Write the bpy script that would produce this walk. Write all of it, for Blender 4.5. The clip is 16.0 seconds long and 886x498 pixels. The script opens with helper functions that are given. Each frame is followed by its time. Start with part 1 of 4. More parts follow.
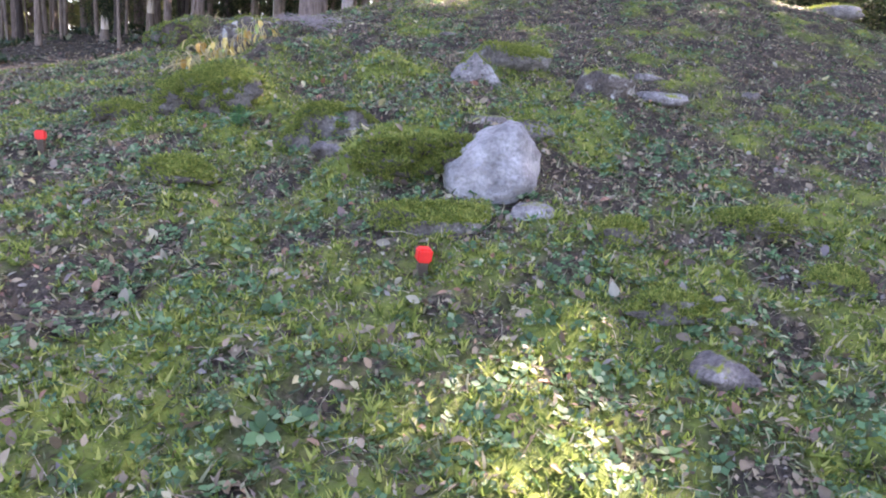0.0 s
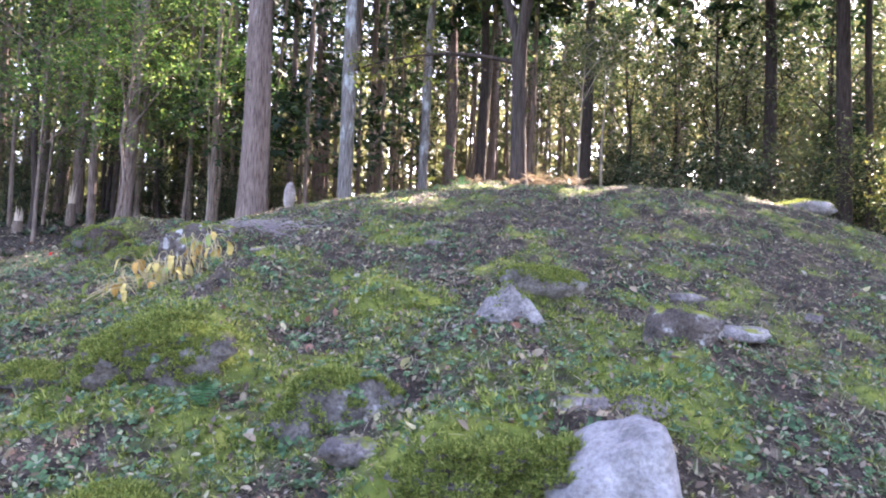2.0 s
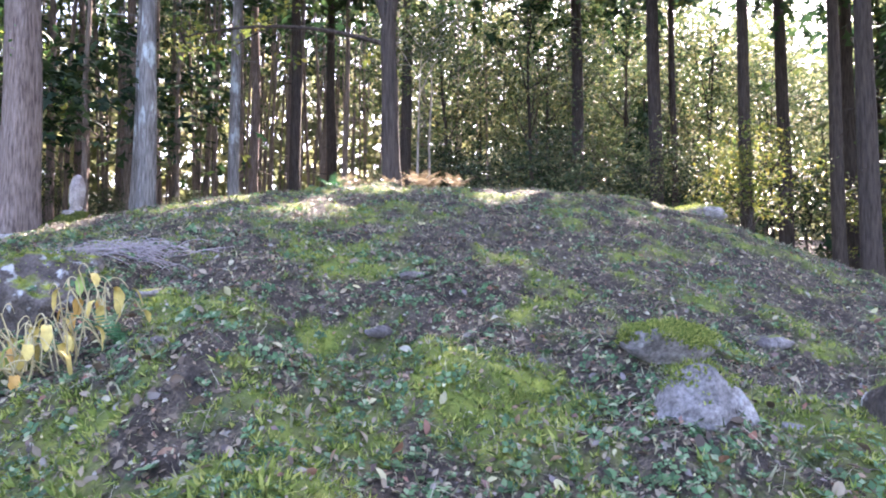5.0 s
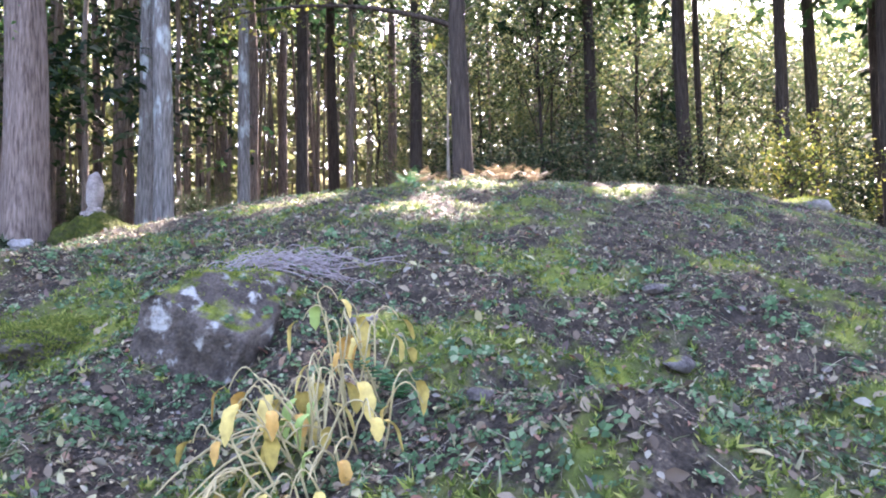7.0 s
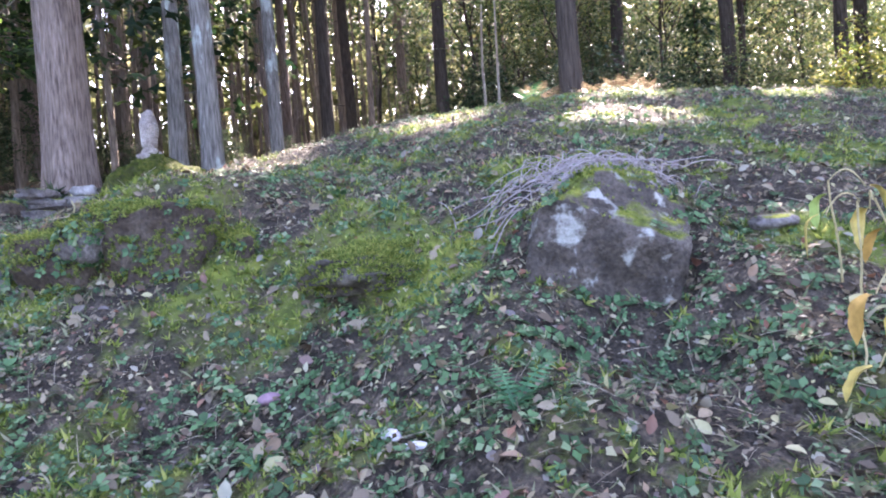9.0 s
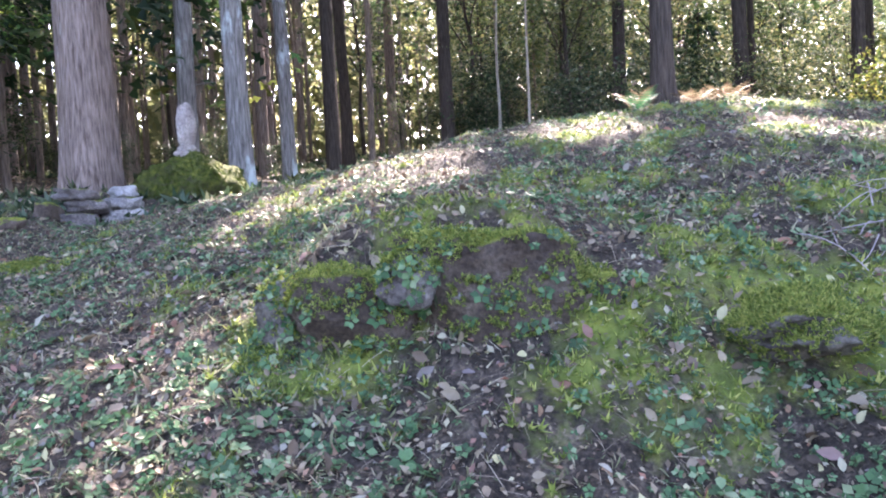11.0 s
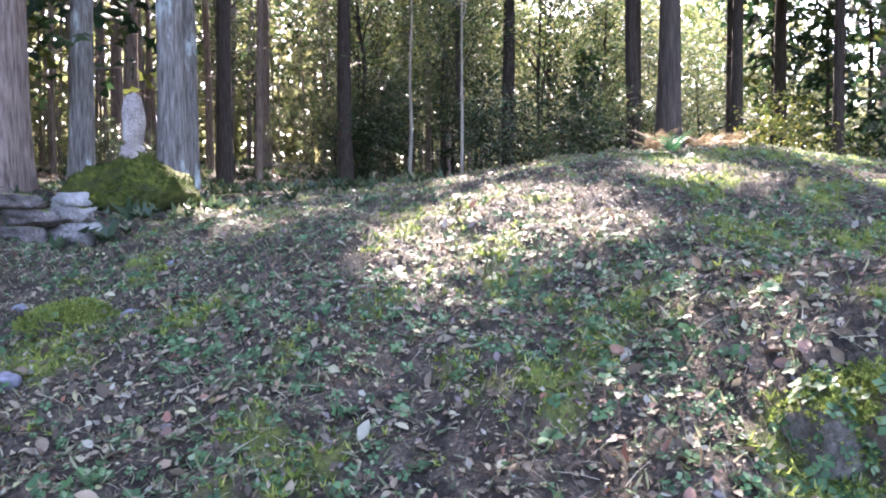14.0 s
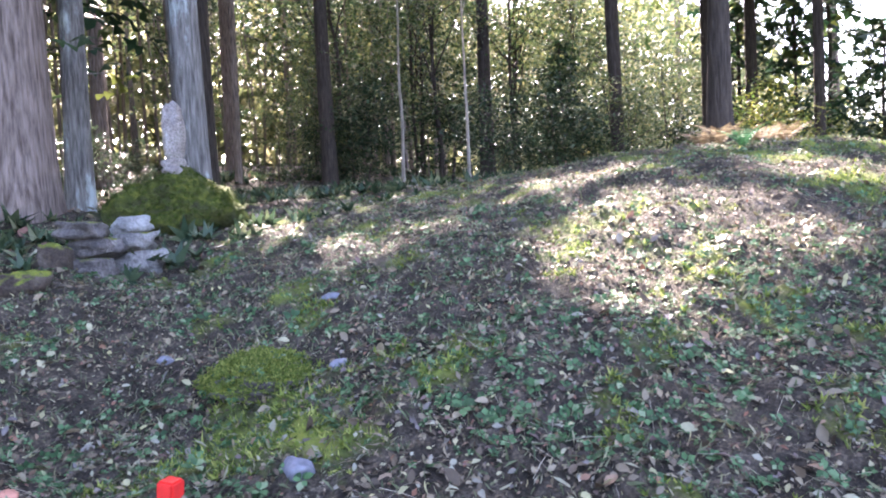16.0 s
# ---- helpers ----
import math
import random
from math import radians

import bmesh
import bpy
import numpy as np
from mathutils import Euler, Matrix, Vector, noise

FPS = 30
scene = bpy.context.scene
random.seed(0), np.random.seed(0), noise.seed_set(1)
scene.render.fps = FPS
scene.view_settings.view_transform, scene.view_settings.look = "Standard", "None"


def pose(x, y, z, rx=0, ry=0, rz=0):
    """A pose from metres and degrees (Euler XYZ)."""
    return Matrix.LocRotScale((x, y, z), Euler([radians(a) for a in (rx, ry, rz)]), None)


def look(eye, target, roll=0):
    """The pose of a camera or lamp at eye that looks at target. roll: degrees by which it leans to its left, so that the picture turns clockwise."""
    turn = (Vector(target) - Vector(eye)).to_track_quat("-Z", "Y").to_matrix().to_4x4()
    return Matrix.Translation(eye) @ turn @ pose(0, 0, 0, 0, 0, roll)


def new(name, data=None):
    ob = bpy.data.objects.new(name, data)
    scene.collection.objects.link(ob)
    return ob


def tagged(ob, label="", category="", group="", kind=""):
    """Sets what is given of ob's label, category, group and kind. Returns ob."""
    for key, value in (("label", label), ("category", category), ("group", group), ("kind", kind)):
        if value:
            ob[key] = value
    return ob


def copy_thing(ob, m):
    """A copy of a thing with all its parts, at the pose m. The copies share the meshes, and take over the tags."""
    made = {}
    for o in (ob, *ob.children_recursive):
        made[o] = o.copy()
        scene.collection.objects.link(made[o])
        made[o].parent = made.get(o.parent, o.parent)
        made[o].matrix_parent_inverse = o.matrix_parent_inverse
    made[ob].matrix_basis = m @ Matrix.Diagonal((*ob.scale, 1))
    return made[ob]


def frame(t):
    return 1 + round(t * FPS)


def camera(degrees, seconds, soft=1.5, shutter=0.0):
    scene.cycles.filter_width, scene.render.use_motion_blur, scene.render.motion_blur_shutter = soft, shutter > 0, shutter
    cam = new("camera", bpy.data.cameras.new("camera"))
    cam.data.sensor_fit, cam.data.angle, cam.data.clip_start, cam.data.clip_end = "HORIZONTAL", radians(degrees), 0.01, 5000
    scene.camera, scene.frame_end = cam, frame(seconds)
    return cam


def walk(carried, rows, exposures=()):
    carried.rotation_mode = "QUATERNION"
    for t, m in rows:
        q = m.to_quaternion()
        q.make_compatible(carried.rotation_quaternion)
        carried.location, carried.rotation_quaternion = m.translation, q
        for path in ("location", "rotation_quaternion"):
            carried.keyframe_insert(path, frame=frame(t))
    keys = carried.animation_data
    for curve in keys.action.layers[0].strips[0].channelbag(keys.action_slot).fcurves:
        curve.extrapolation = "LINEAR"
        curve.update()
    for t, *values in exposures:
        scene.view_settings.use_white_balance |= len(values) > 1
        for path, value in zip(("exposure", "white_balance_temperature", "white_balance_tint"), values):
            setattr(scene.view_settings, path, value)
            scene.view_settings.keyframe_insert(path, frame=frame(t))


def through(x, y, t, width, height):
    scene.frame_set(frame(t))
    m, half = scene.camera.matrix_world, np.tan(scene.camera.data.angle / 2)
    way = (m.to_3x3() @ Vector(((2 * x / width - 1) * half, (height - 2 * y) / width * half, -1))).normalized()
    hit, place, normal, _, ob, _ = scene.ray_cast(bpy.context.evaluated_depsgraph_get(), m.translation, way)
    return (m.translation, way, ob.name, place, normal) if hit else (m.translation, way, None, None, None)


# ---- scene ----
cam = camera(66.5, 16.0, soft=2.0)
PATH = [
    (0, (0.014, 0.468, 0.333), (0.032, 2.431, -0.05), 3.8),
    (0.5, (-0.163, 0.828, 0.437), (-0.089, 2.788, 0.045), 2.5),
    (1, (-0.29, 1.179, 0.509), (-0.112, 3.119, 0.059), 2.0),
    (1.5, (-0.411, 1.518, 0.654), (-0.221, 3.494, 0.414), 1.7),
    (2, (-0.617, 1.788, 0.747), (-0.405, 3.772, 0.878), 2.4),
    (2.5, (-0.78, 2.11, 0.771), (-0.507, 4.084, 0.942), 2.6),
    (3, (-0.978, 2.412, 0.835), (-0.639, 4.376, 1.003), 1.8),
    (3.2, (-1.06, 2.518, 0.868), (-0.648, 4.47, 1.018), -0.4),
    (5.3, (-2.048, 3.998, 1.181), (-1.144, 5.778, 1.309), 0.4),
    (5.5, (-2.147, 4.161, 1.216), (-1.23, 5.932, 1.363), 0.3),
    (6, (-2.467, 4.528, 1.25), (-1.567, 6.304, 1.438), 0.8),
    (6.5, (-2.762, 4.903, 1.261), (-1.812, 6.658, 1.391), 1.1),
    (7, (-3.029, 5.322, 1.276), (-2.058, 7.067, 1.374), -1.1),
    (7.5, (-3.37, 5.685, 1.28), (-2.355, 7.407, 1.345), -3.3),
    (8, (-3.681, 6.044, 1.219), (-2.64, 7.752, 1.265), -4.2),
    (8.5, (-4.04, 6.438, 1.197), (-3.036, 8.168, 1.199), -4.8),
    (9, (-4.374, 6.848, 1.188), (-3.333, 8.554, 1.11), -4.1),
    (9.5, (-4.69, 7.33, 1.258), (-3.61, 9.009, 1.151), -2.3),
    (10, (-5.074, 7.706, 1.326), (-3.989, 9.383, 1.218), -3.4),
    (10.2, (-5.178, 7.832, 1.347), (-4.074, 9.496, 1.234), -3.6),
    (12.3, (-6.106, 9.381, 1.581), (-4.736, 10.838, 1.555), -2.3),
    (12.5, (-6.206, 9.504, 1.591), (-4.792, 10.918, 1.556), -2.3),
    (13, (-6.406, 9.777, 1.633), (-4.834, 11.011, 1.551), -1.2),
    (13.5, (-6.545, 10.211, 1.678), (-4.893, 11.334, 1.582), -0.8),
    (14, (-6.726, 10.663, 1.714), (-5.138, 11.875, 1.644), -0.4),
    (14.5, (-6.856, 11.106, 1.751), (-5.248, 12.291, 1.642), -0.5),
    (15, (-6.975, 11.522, 1.819), (-5.374, 12.717, 1.723), -1.0),
    (15.5, (-7.194, 11.839, 1.882), (-5.57, 13.002, 1.779), -2.5),
    (16, (-7.265, 12.112, 1.924), (-5.571, 13.171, 1.825), -3.0),
]
walk(cam, [(t, look(eye, target, roll)) for t, eye, target, roll in PATH], [(0, 3.2, 7100, 32), (3, 3.52, 6700, 34), (5.5, 3.5, 6550, 30), (8.5, 3.45, 6600, 30), (10, 3.5, 6550, 30), (12.5, 3.3, 6500, 28), (16, 3.42, 6500, 28)])

# ---- world, sun ----
SUN_AZ, SUN_EL = radians(50), radians(42.5)      # azimuth from +y towards +x
world = bpy.data.worlds.new("world")
scene.world = world
world.use_nodes = True
wn = world.node_tree.nodes
sky = wn.new("ShaderNodeTexSky")
sky.sky_type, sky.sun_disc = "NISHITA", False
sky.sun_elevation, sky.sun_rotation = SUN_EL, SUN_AZ
sky.air_density, sky.dust_density = 1.0, 2.5
wn["Background"].inputs["Strength"].default_value = 0.15
world.node_tree.links.new(sky.outputs[0], wn["Background"].inputs["Color"])
sun = new("sun", bpy.data.lights.new("sun", "SUN"))
sun.data.energy, sun.data.angle, sun.data.color = 5.0, radians(0.6), (1.0, 0.93, 0.8)
sun.matrix_world = look((0, 0, 30), (-math.sin(SUN_AZ) * math.cos(SUN_EL), -math.cos(SUN_AZ) * math.cos(SUN_EL), 30 - math.sin(SUN_EL)))

# ---- helpers of this scene ----
rng = np.random.default_rng(7)
TABLE = rng.random((256, 256))


def vnoise(x, y, seed=0):
    x, y = np.asarray(x, float) + seed * 17.31, np.asarray(y, float) + seed * 9.77
    i, j = np.floor(x).astype(int), np.floor(y).astype(int)
    u, v = x - i, y - j
    u, v = u * u * (3 - 2 * u), v * v * (3 - 2 * v)
    a, b = TABLE[i % 256, j % 256], TABLE[(i + 1) % 256, j % 256]
    c, d = TABLE[i % 256, (j + 1) % 256], TABLE[(i + 1) % 256, (j + 1) % 256]
    return (a * (1 - u) + b * u) * (1 - v) + (c * (1 - u) + d * u) * v


def fbm(x, y, seed=0, octaves=4):
    total, amp, s = 0.0, 0.5, 1.0
    for o in range(octaves):
        total = total + amp * vnoise(np.asarray(x) * s, np.asarray(y) * s, seed + o)
        amp, s = amp / 2, s * 2.03
    return total / (1 - 0.5 ** octaves)


# local rises and hollows of the ground: x, y, height, radius
SWELLS = ((-3.9, 9.1, -.33, .8), (-5.5, 14.9, -.27, .7), (-1.65, 5.55, .30, .55), (.1, 5.75, .19, .5), (1.1, 5.4, .24, .5),
          (-1.0, 7.3, -.33, .6), (-4.7, 17.3, .22, .8), (-10., 28., 1.3, 8.), (-3.6, 10.9, .24, .8), (-1.4, 6.9, .42, .6),
          (1.5, 12.2, -.095, 1.6), (5, 11, .495, 2.5), (-2, 13.5, .085, 1.6), (-.5, 17, -.148, 2.5), (-3.7, 19.5, .3, 1.2), (12, 31, 1.0, 11), (.5, 6.4, .2, .4), (-.6, 6.65, .12, .35), (-2.62, 8.38, -.24, .36), (-4.48, 10.45, -.13, .42),
          (-3.9, 16.9, -.24, .8), (-4.9, 15.5, -.14, .5))


# steps in the slope: x, y, uphill direction in degrees, half width, height, run behind the step
LEDGES = ((.02, 4.27, 90, .62, .36, .7), (-.72, 5.08, 90, .36, .18, .4), (-.36, 6.34, 90, .36, .14, .5), (-2.30, 8.84, 62, .42, .27, .8), (-1.7, 5.42, 90, .42, .12, .3), (-1.32, 7.72, 80, .4, .13, .5),
          (-4.01, 10.66, 51, .6, .24, .6), (.9, 7.3, 95, .8, .07, .5), (.45, 3.40, 100, .5, .07, .3))


def base_height(x, y):
    x, y = np.asarray(x, float), np.asarray(y, float)
    slope = 0.0412 * x + 0.1295 * y
    slope = np.where(slope > 3, 3 + 5 * np.tanh((slope - 3) / 5), slope)
    slope = np.where(slope < -0.6, -0.6 + 0.8 * np.tanh((slope + 0.6) / 0.8), slope)
    c, s = math.cos(4.1949), math.sin(4.1949)
    dx, dy = x - 1.2995, y - 12.4594
    u, v = (dx * c + dy * s) / 8.1768, (-dx * s + dy * c) / 7.1929
    z = -1.3821 + slope + 2.2568 * np.exp(-(u * u + v * v + 1e-9) ** 0.7653)
    for a, b, h, r in SWELLS:
        z = z + h * np.exp(-((x - a) ** 2 + (y - b) ** 2) / r ** 2)
    for a, b, turn, w, h, run in LEDGES:
        c, s = math.cos(radians(turn)), math.sin(radians(turn))
        d, side = (x - a) * c + (y - b) * s, (y - b) * c - (x - a) * s
        z = z + h / (1 + np.exp(np.clip(-d / .035, -50, 50))) * np.exp(-np.minimum(side / w, 9) ** 4 - np.maximum(d, 0) / run)
    return z


def gz(x, y):
    """Height of the ground."""
    z = base_height(x, y)
    return z + 0.10 * (fbm(x * 1.1, y * 1.1, 3, 3) - 0.5) + 0.15 * (fbm(np.asarray(x) * 4.5, np.asarray(y) * 4.5, 11, 3) - 0.5)


def moss_amount(x, y):
    """Where moss grows, 0 to 1."""
    x, y = np.asarray(x, float), np.asarray(y, float)
    want = 0.515 + 0.21 / (1 + np.exp(np.clip((y - 4.0) * 2, -50, 50))) - 0.04 / (1 + np.exp(np.clip(-(y - 6) * 2, -50, 50)))
    for a, b, h, r in ((-3.1, 9.6, .22, .7), (-1.6, 5.5, .25, .6), (-.4, 6.3, .2, .4), (-5.0, 14.6, .25, .45), (-4.7, 11.9, .2, .45),
                       (.7, 2.1, .15, .7), (-3.9, 10.6, .05, .6), (.9, 12.0, .12, 1.5), (-.6, 2.6, .1, .8), (1.1, 3.3, .2, .5), (-3.9, 11.6, .1, .6), (-5.35, 14.1, .3, .4), (-5.5, 13.75, .3, .3), (-.15, 4.5, .3, .4), (-.75, 5.3, .25, .3), (-1.7, 5.6, .3, .45), (.8, 4.7, .2, .4), (-1.35, 8.0, .25, .3), (-.35, 6.5, .25, .35), (-4.0, 10.8, .08, .45)):
        want = want + h * np.exp(-((x - a) ** 2 + (y - b) ** 2) / r ** 2)
    want = want - .16 / (1 + np.exp(np.clip(-(y - 10.9) * 4, -50, 50))) / (1 + np.exp(np.clip((x + 2.0) * 2, -50, 50)))     # barer litter on the far flank
    f = fbm(x * 2.7, y * 2.7, 21, 4)
    f = f + 0.35 * (fbm(x * 11, y * 11, 41, 3) - 0.5)
    return np.clip((want + (f - 0.5) * 1.25 - 0.43) / 0.42, 0, 1)


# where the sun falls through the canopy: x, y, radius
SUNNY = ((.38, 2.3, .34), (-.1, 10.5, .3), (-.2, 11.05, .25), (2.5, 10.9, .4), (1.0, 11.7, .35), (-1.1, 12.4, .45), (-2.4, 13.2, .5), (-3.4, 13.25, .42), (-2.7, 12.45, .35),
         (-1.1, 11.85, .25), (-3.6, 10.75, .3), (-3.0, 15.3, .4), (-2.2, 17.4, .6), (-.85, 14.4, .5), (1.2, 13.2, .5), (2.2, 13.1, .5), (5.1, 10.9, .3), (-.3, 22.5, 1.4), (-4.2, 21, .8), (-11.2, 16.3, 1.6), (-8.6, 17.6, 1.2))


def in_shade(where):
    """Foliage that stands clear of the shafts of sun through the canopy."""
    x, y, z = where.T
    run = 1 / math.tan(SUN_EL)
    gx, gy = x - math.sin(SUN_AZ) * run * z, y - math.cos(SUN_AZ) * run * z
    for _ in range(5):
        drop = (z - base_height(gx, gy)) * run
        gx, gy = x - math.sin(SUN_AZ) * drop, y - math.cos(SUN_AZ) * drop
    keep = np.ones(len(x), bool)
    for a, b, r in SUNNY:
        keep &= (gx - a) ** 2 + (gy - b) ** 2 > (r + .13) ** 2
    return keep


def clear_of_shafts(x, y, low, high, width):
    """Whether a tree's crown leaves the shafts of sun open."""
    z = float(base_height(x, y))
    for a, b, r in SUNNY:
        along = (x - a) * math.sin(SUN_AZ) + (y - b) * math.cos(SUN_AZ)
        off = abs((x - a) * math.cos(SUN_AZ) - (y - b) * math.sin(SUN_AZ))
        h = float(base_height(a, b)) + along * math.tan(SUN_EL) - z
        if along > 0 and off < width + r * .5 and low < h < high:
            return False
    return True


def mat(name, rough=0.8):
    m = bpy.data.materials.new(name)
    m.use_nodes = True
    b = m.node_tree.nodes["Principled BSDF"]
    b.inputs["Roughness"].default_value = rough
    b.inputs["Specular IOR Level"].default_value = 0.3
    return m, m.node_tree, b


def node(tree, kind, **values):
    n = tree.nodes.new(kind)
    for k, v in values.items():
        n.inputs[k.replace("_", " ")].default_value = v
    return n


def ramp(tree, source, stops):
    r = tree.nodes.new("ShaderNodeValToRGB")
    r.color_ramp.elements[0].position, r.color_ramp.elements[0].color = stops[0][0], (*stops[0][1], 1)
    r.color_ramp.elements[1].position, r.color_ramp.elements[1].color = stops[-1][0], (*stops[-1][1], 1)
    for p, c in stops[1:-1]:
        e = r.color_ramp.elements.new(p)
        e.color = (*c, 1)
    tree.links.new(source, r.inputs[0])
    return r.outputs[0]


def blend(tree, fac, a, b, mode="MIX"):
    m = tree.nodes.new("ShaderNodeMix")
    m.data_type, m.blend_type = "RGBA", mode
    for socket, v in ((m.inputs[0], fac), (m.inputs[6], a), (m.inputs[7], b)):
        if hasattr(v, "is_linked"):
            tree.links.new(v, socket)
        else:
            socket.default_value = v if isinstance(v, float) else (*v, 1)
    return m.outputs[2]


def noise_tex(tree, scale, detail=6.0, stretch=None):
    n = node(tree, "ShaderNodeTexNoise", Scale=scale, Detail=detail, Roughness=0.6)
    co = tree.nodes.new("ShaderNodeTexCoord")
    if stretch:
        mp = node(tree, "ShaderNodeMapping", Scale=stretch)
        tree.links.new(co.outputs["Object"], mp.inputs[0])
        tree.links.new(mp.outputs[0], n.inputs["Vector"])
    else:
        tree.links.new(co.outputs["Object"], n.inputs["Vector"])
    return n.outputs[0]


def bump(tree, b, height, strength=0.5, distance=0.02):
    n = node(tree, "ShaderNodeBump", Strength=strength, Distance=distance)
    tree.links.new(height, n.inputs["Height"])
    tree.links.new(n.outputs[0], b.inputs["Normal"])


# ---- materials ----
def ground_material():
    m, t, b = mat("forest_ground", 0.92)
    soil = ramp(t, noise_tex(t, 9, 10), ((.3, (.014, .011, .009)), (.5, (.043, .035, .027)), (.62, (.098, .08, .064)), (.75, (.048, .052, .028))))
    fine = ramp(t, noise_tex(t, 70, 4), ((.35, (.35, .35, .35)), (.55, (1, 1, 1)), (.72, (1.9, 1.8, 1.7))))
    soil = blend(t, 1.0, soil, fine, "MULTIPLY")
    moss = ramp(t, noise_tex(t, 5, 8), ((.3, (.034, .056, .012)), (.5, (.11, .15, .026)), (.7, (.24, .27, .045))))
    a = t.nodes.new("ShaderNodeAttribute")
    a.attribute_name = "moss"
    mask = blend(t, 0.5, a.outputs["Fac"], noise_tex(t, 26, 6), "LINEAR_LIGHT")
    mask = ramp(t, mask, ((.18, (0, 0, 0)), (.9, (.9, .9, .9))))
    t.links.new(blend(t, mask, soil, moss), b.inputs["Base Color"])
    bump(t, b, noise_tex(t, 60, 8), 0.8, 0.03)
    return m


def leafy(name, stops, rough=0.5, through=0.3):
    """Leaves that let some light through, each of its own shade."""
    m, t, b = mat(name, rough)
    g = t.nodes.new("ShaderNodeNewGeometry")
    colour = ramp(t, g.outputs["Random Per Island"], stops)
    colour = blend(t, 0.35, colour, ramp(t, noise_tex(t, 40, 3), ((.3, (.4, .4, .35)), (.7, (1, 1, 1)))), "MULTIPLY")
    t.links.new(colour, b.inputs["Base Color"])
    if through:
        tr, mx, out = t.nodes.new("ShaderNodeBsdfTranslucent"), t.nodes.new("ShaderNodeMixShader"), t.nodes["Material Output"]
        mx.inputs[0].default_value = through
        t.links.new(colour, tr.inputs[0])
        t.links.new(b.outputs[0], mx.inputs[1])
        t.links.new(tr.outputs[0], mx.inputs[2])
        t.links.new(mx.outputs[0], out.inputs[0])
    return m


def bark_material(name, dark, light, lichen=(.45, .5, .5), lichen_at=0.62):
    m, t, b = mat(name, 0.95)
    grain = noise_tex(t, 3.2, 9, (9, 9, 1.0))
    col = ramp(t, grain, ((.32, dark), (.5, tuple((p + q) / 2 for p, q in zip(dark, light))), (.68, light)))
    patch = ramp(t, noise_tex(t, 2.4, 8, (1, 1, .35)), ((lichen_at, (0, 0, 0)), (lichen_at + .08, (1, 1, 1))))
    t.links.new(blend(t, patch, col, lichen), b.inputs["Base Color"])
    bump(t, b, grain, 1.0, 0.05)
    return m


def rock_material(name, dark, mid, light, moss=0.0, lichen=0.66, speck_low=.55, green_tone=1.0):
    m, t, b = mat(name, 0.85)
    col = ramp(t, noise_tex(t, 5.5, 10), ((.3, dark), (.5, mid), (.68, light)))
    speck = ramp(t, noise_tex(t, 55, 4), ((.35, (speck_low,) * 3), (.6, (1.12, 1.12, 1.12))))
    col = blend(t, 1.0, col, speck, "MULTIPLY")
    patch = ramp(t, noise_tex(t, 7.5, 7), ((lichen, (0, 0, 0)), (lichen + .08, (1, 1, 1))))
    col = blend(t, patch, col, (.37, .38, .37))
    if moss:
        g, sep = t.nodes.new("ShaderNodeNewGeometry"), t.nodes.new("ShaderNodeSeparateXYZ")
        t.links.new(g.outputs["Normal"], sep.inputs[0])
        up = blend(t, 0.6, sep.outputs[2], noise_tex(t, 6, 7), "LINEAR_LIGHT")
        mask = ramp(t, up, ((1 - moss, (0, 0, 0)), (min(1.0, 1.18 - moss), (1, 1, 1))))
        green = ramp(t, noise_tex(t, 14, 8), ((.3, tuple(c * green_tone for c in (.045, .065, .012))), (.5, tuple(c * green_tone for c in (.13, .16, .022))), (.7, tuple(c * green_tone for c in (.27, .29, .04)))))
        col = blend(t, mask, col, green)
    t.links.new(col, b.inputs["Base Color"])
    bump(t, b, noise_tex(t, 18, 12), 1.0, 0.06)
    return m


def plain(name, colour, rough=0.6, vary=0.3):
    m, t, b = mat(name, rough)
    lo = tuple(c * (1 - vary) for c in colour)
    t.links.new(ramp(t, noise_tex(t, 30, 6), ((.3, lo), (.7, colour))), b.inputs["Base Color"])
    bump(t, b, noise_tex(t, 90, 4), 0.3, 0.004)
    return m


M_GROUND = ground_material()
M_LITTER = leafy("fallen_leaves", ((0, (.05, .038, .028)), (.25, (.115, .085, .06)), (.5, (.20, .165, .12)), (.68, (.31, .26, .18)), (.76, (.24, .11, .075)), (.82, (.15, .13, .135)), (.9, (.31, .30, .24)), (1, (.40, .38, .20))), .6, .12)
M_MOSS = leafy("moss", ((0, (.055, .09, .022)), (.35, (.145, .21, .045)), (.7, (.26, .33, .08)), (1, (.44, .46, .15))), .9, .45)
M_MOSSDARK = leafy("dark_moss", ((0, (.02, .04, .006)), (.5, (.045, .08, .01)), (1, (.09, .13, .02))), .9, .25)
M_BROWNBARK = bark_material("brown_bark", (.07, .055, .046), (.30, .24, .20), (.34, .32, .29), .66)
M_HERB = leafy("herb_leaves", ((0, (.025, .065, .028)), (.5, (.055, .135, .055)), (.85, (.11, .225, .10)), (1, (.26, .33, .2))), .5, .3)
M_GRASS = leafy("short_grass", ((0, (.05, .075, .04)), (.45, (.12, .155, .08)), (.75, (.23, .25, .15)), (1, (.42, .39, .28))), .6, .35)
M_STRAW = leafy("dry_straw", ((0, (.08, .06, .05)), (.5, (.20, .165, .13)), (1, (.42, .38, .30))), .8, .0)
M_NEEDLE = leafy("cedar_foliage", ((0, (.01, .03, .016)), (.5, (.025, .06, .025)), (.85, (.05, .09, .03)), (1, (.11, .13, .035))), .6, .3)
M_LEAF = leafy("broad_leaves", ((0, (.035, .07, .035)), (.45, (.08, .13, .05)), (.8, (.16, .19, .07)), (1, (.34, .32, .13))), .3, .45)
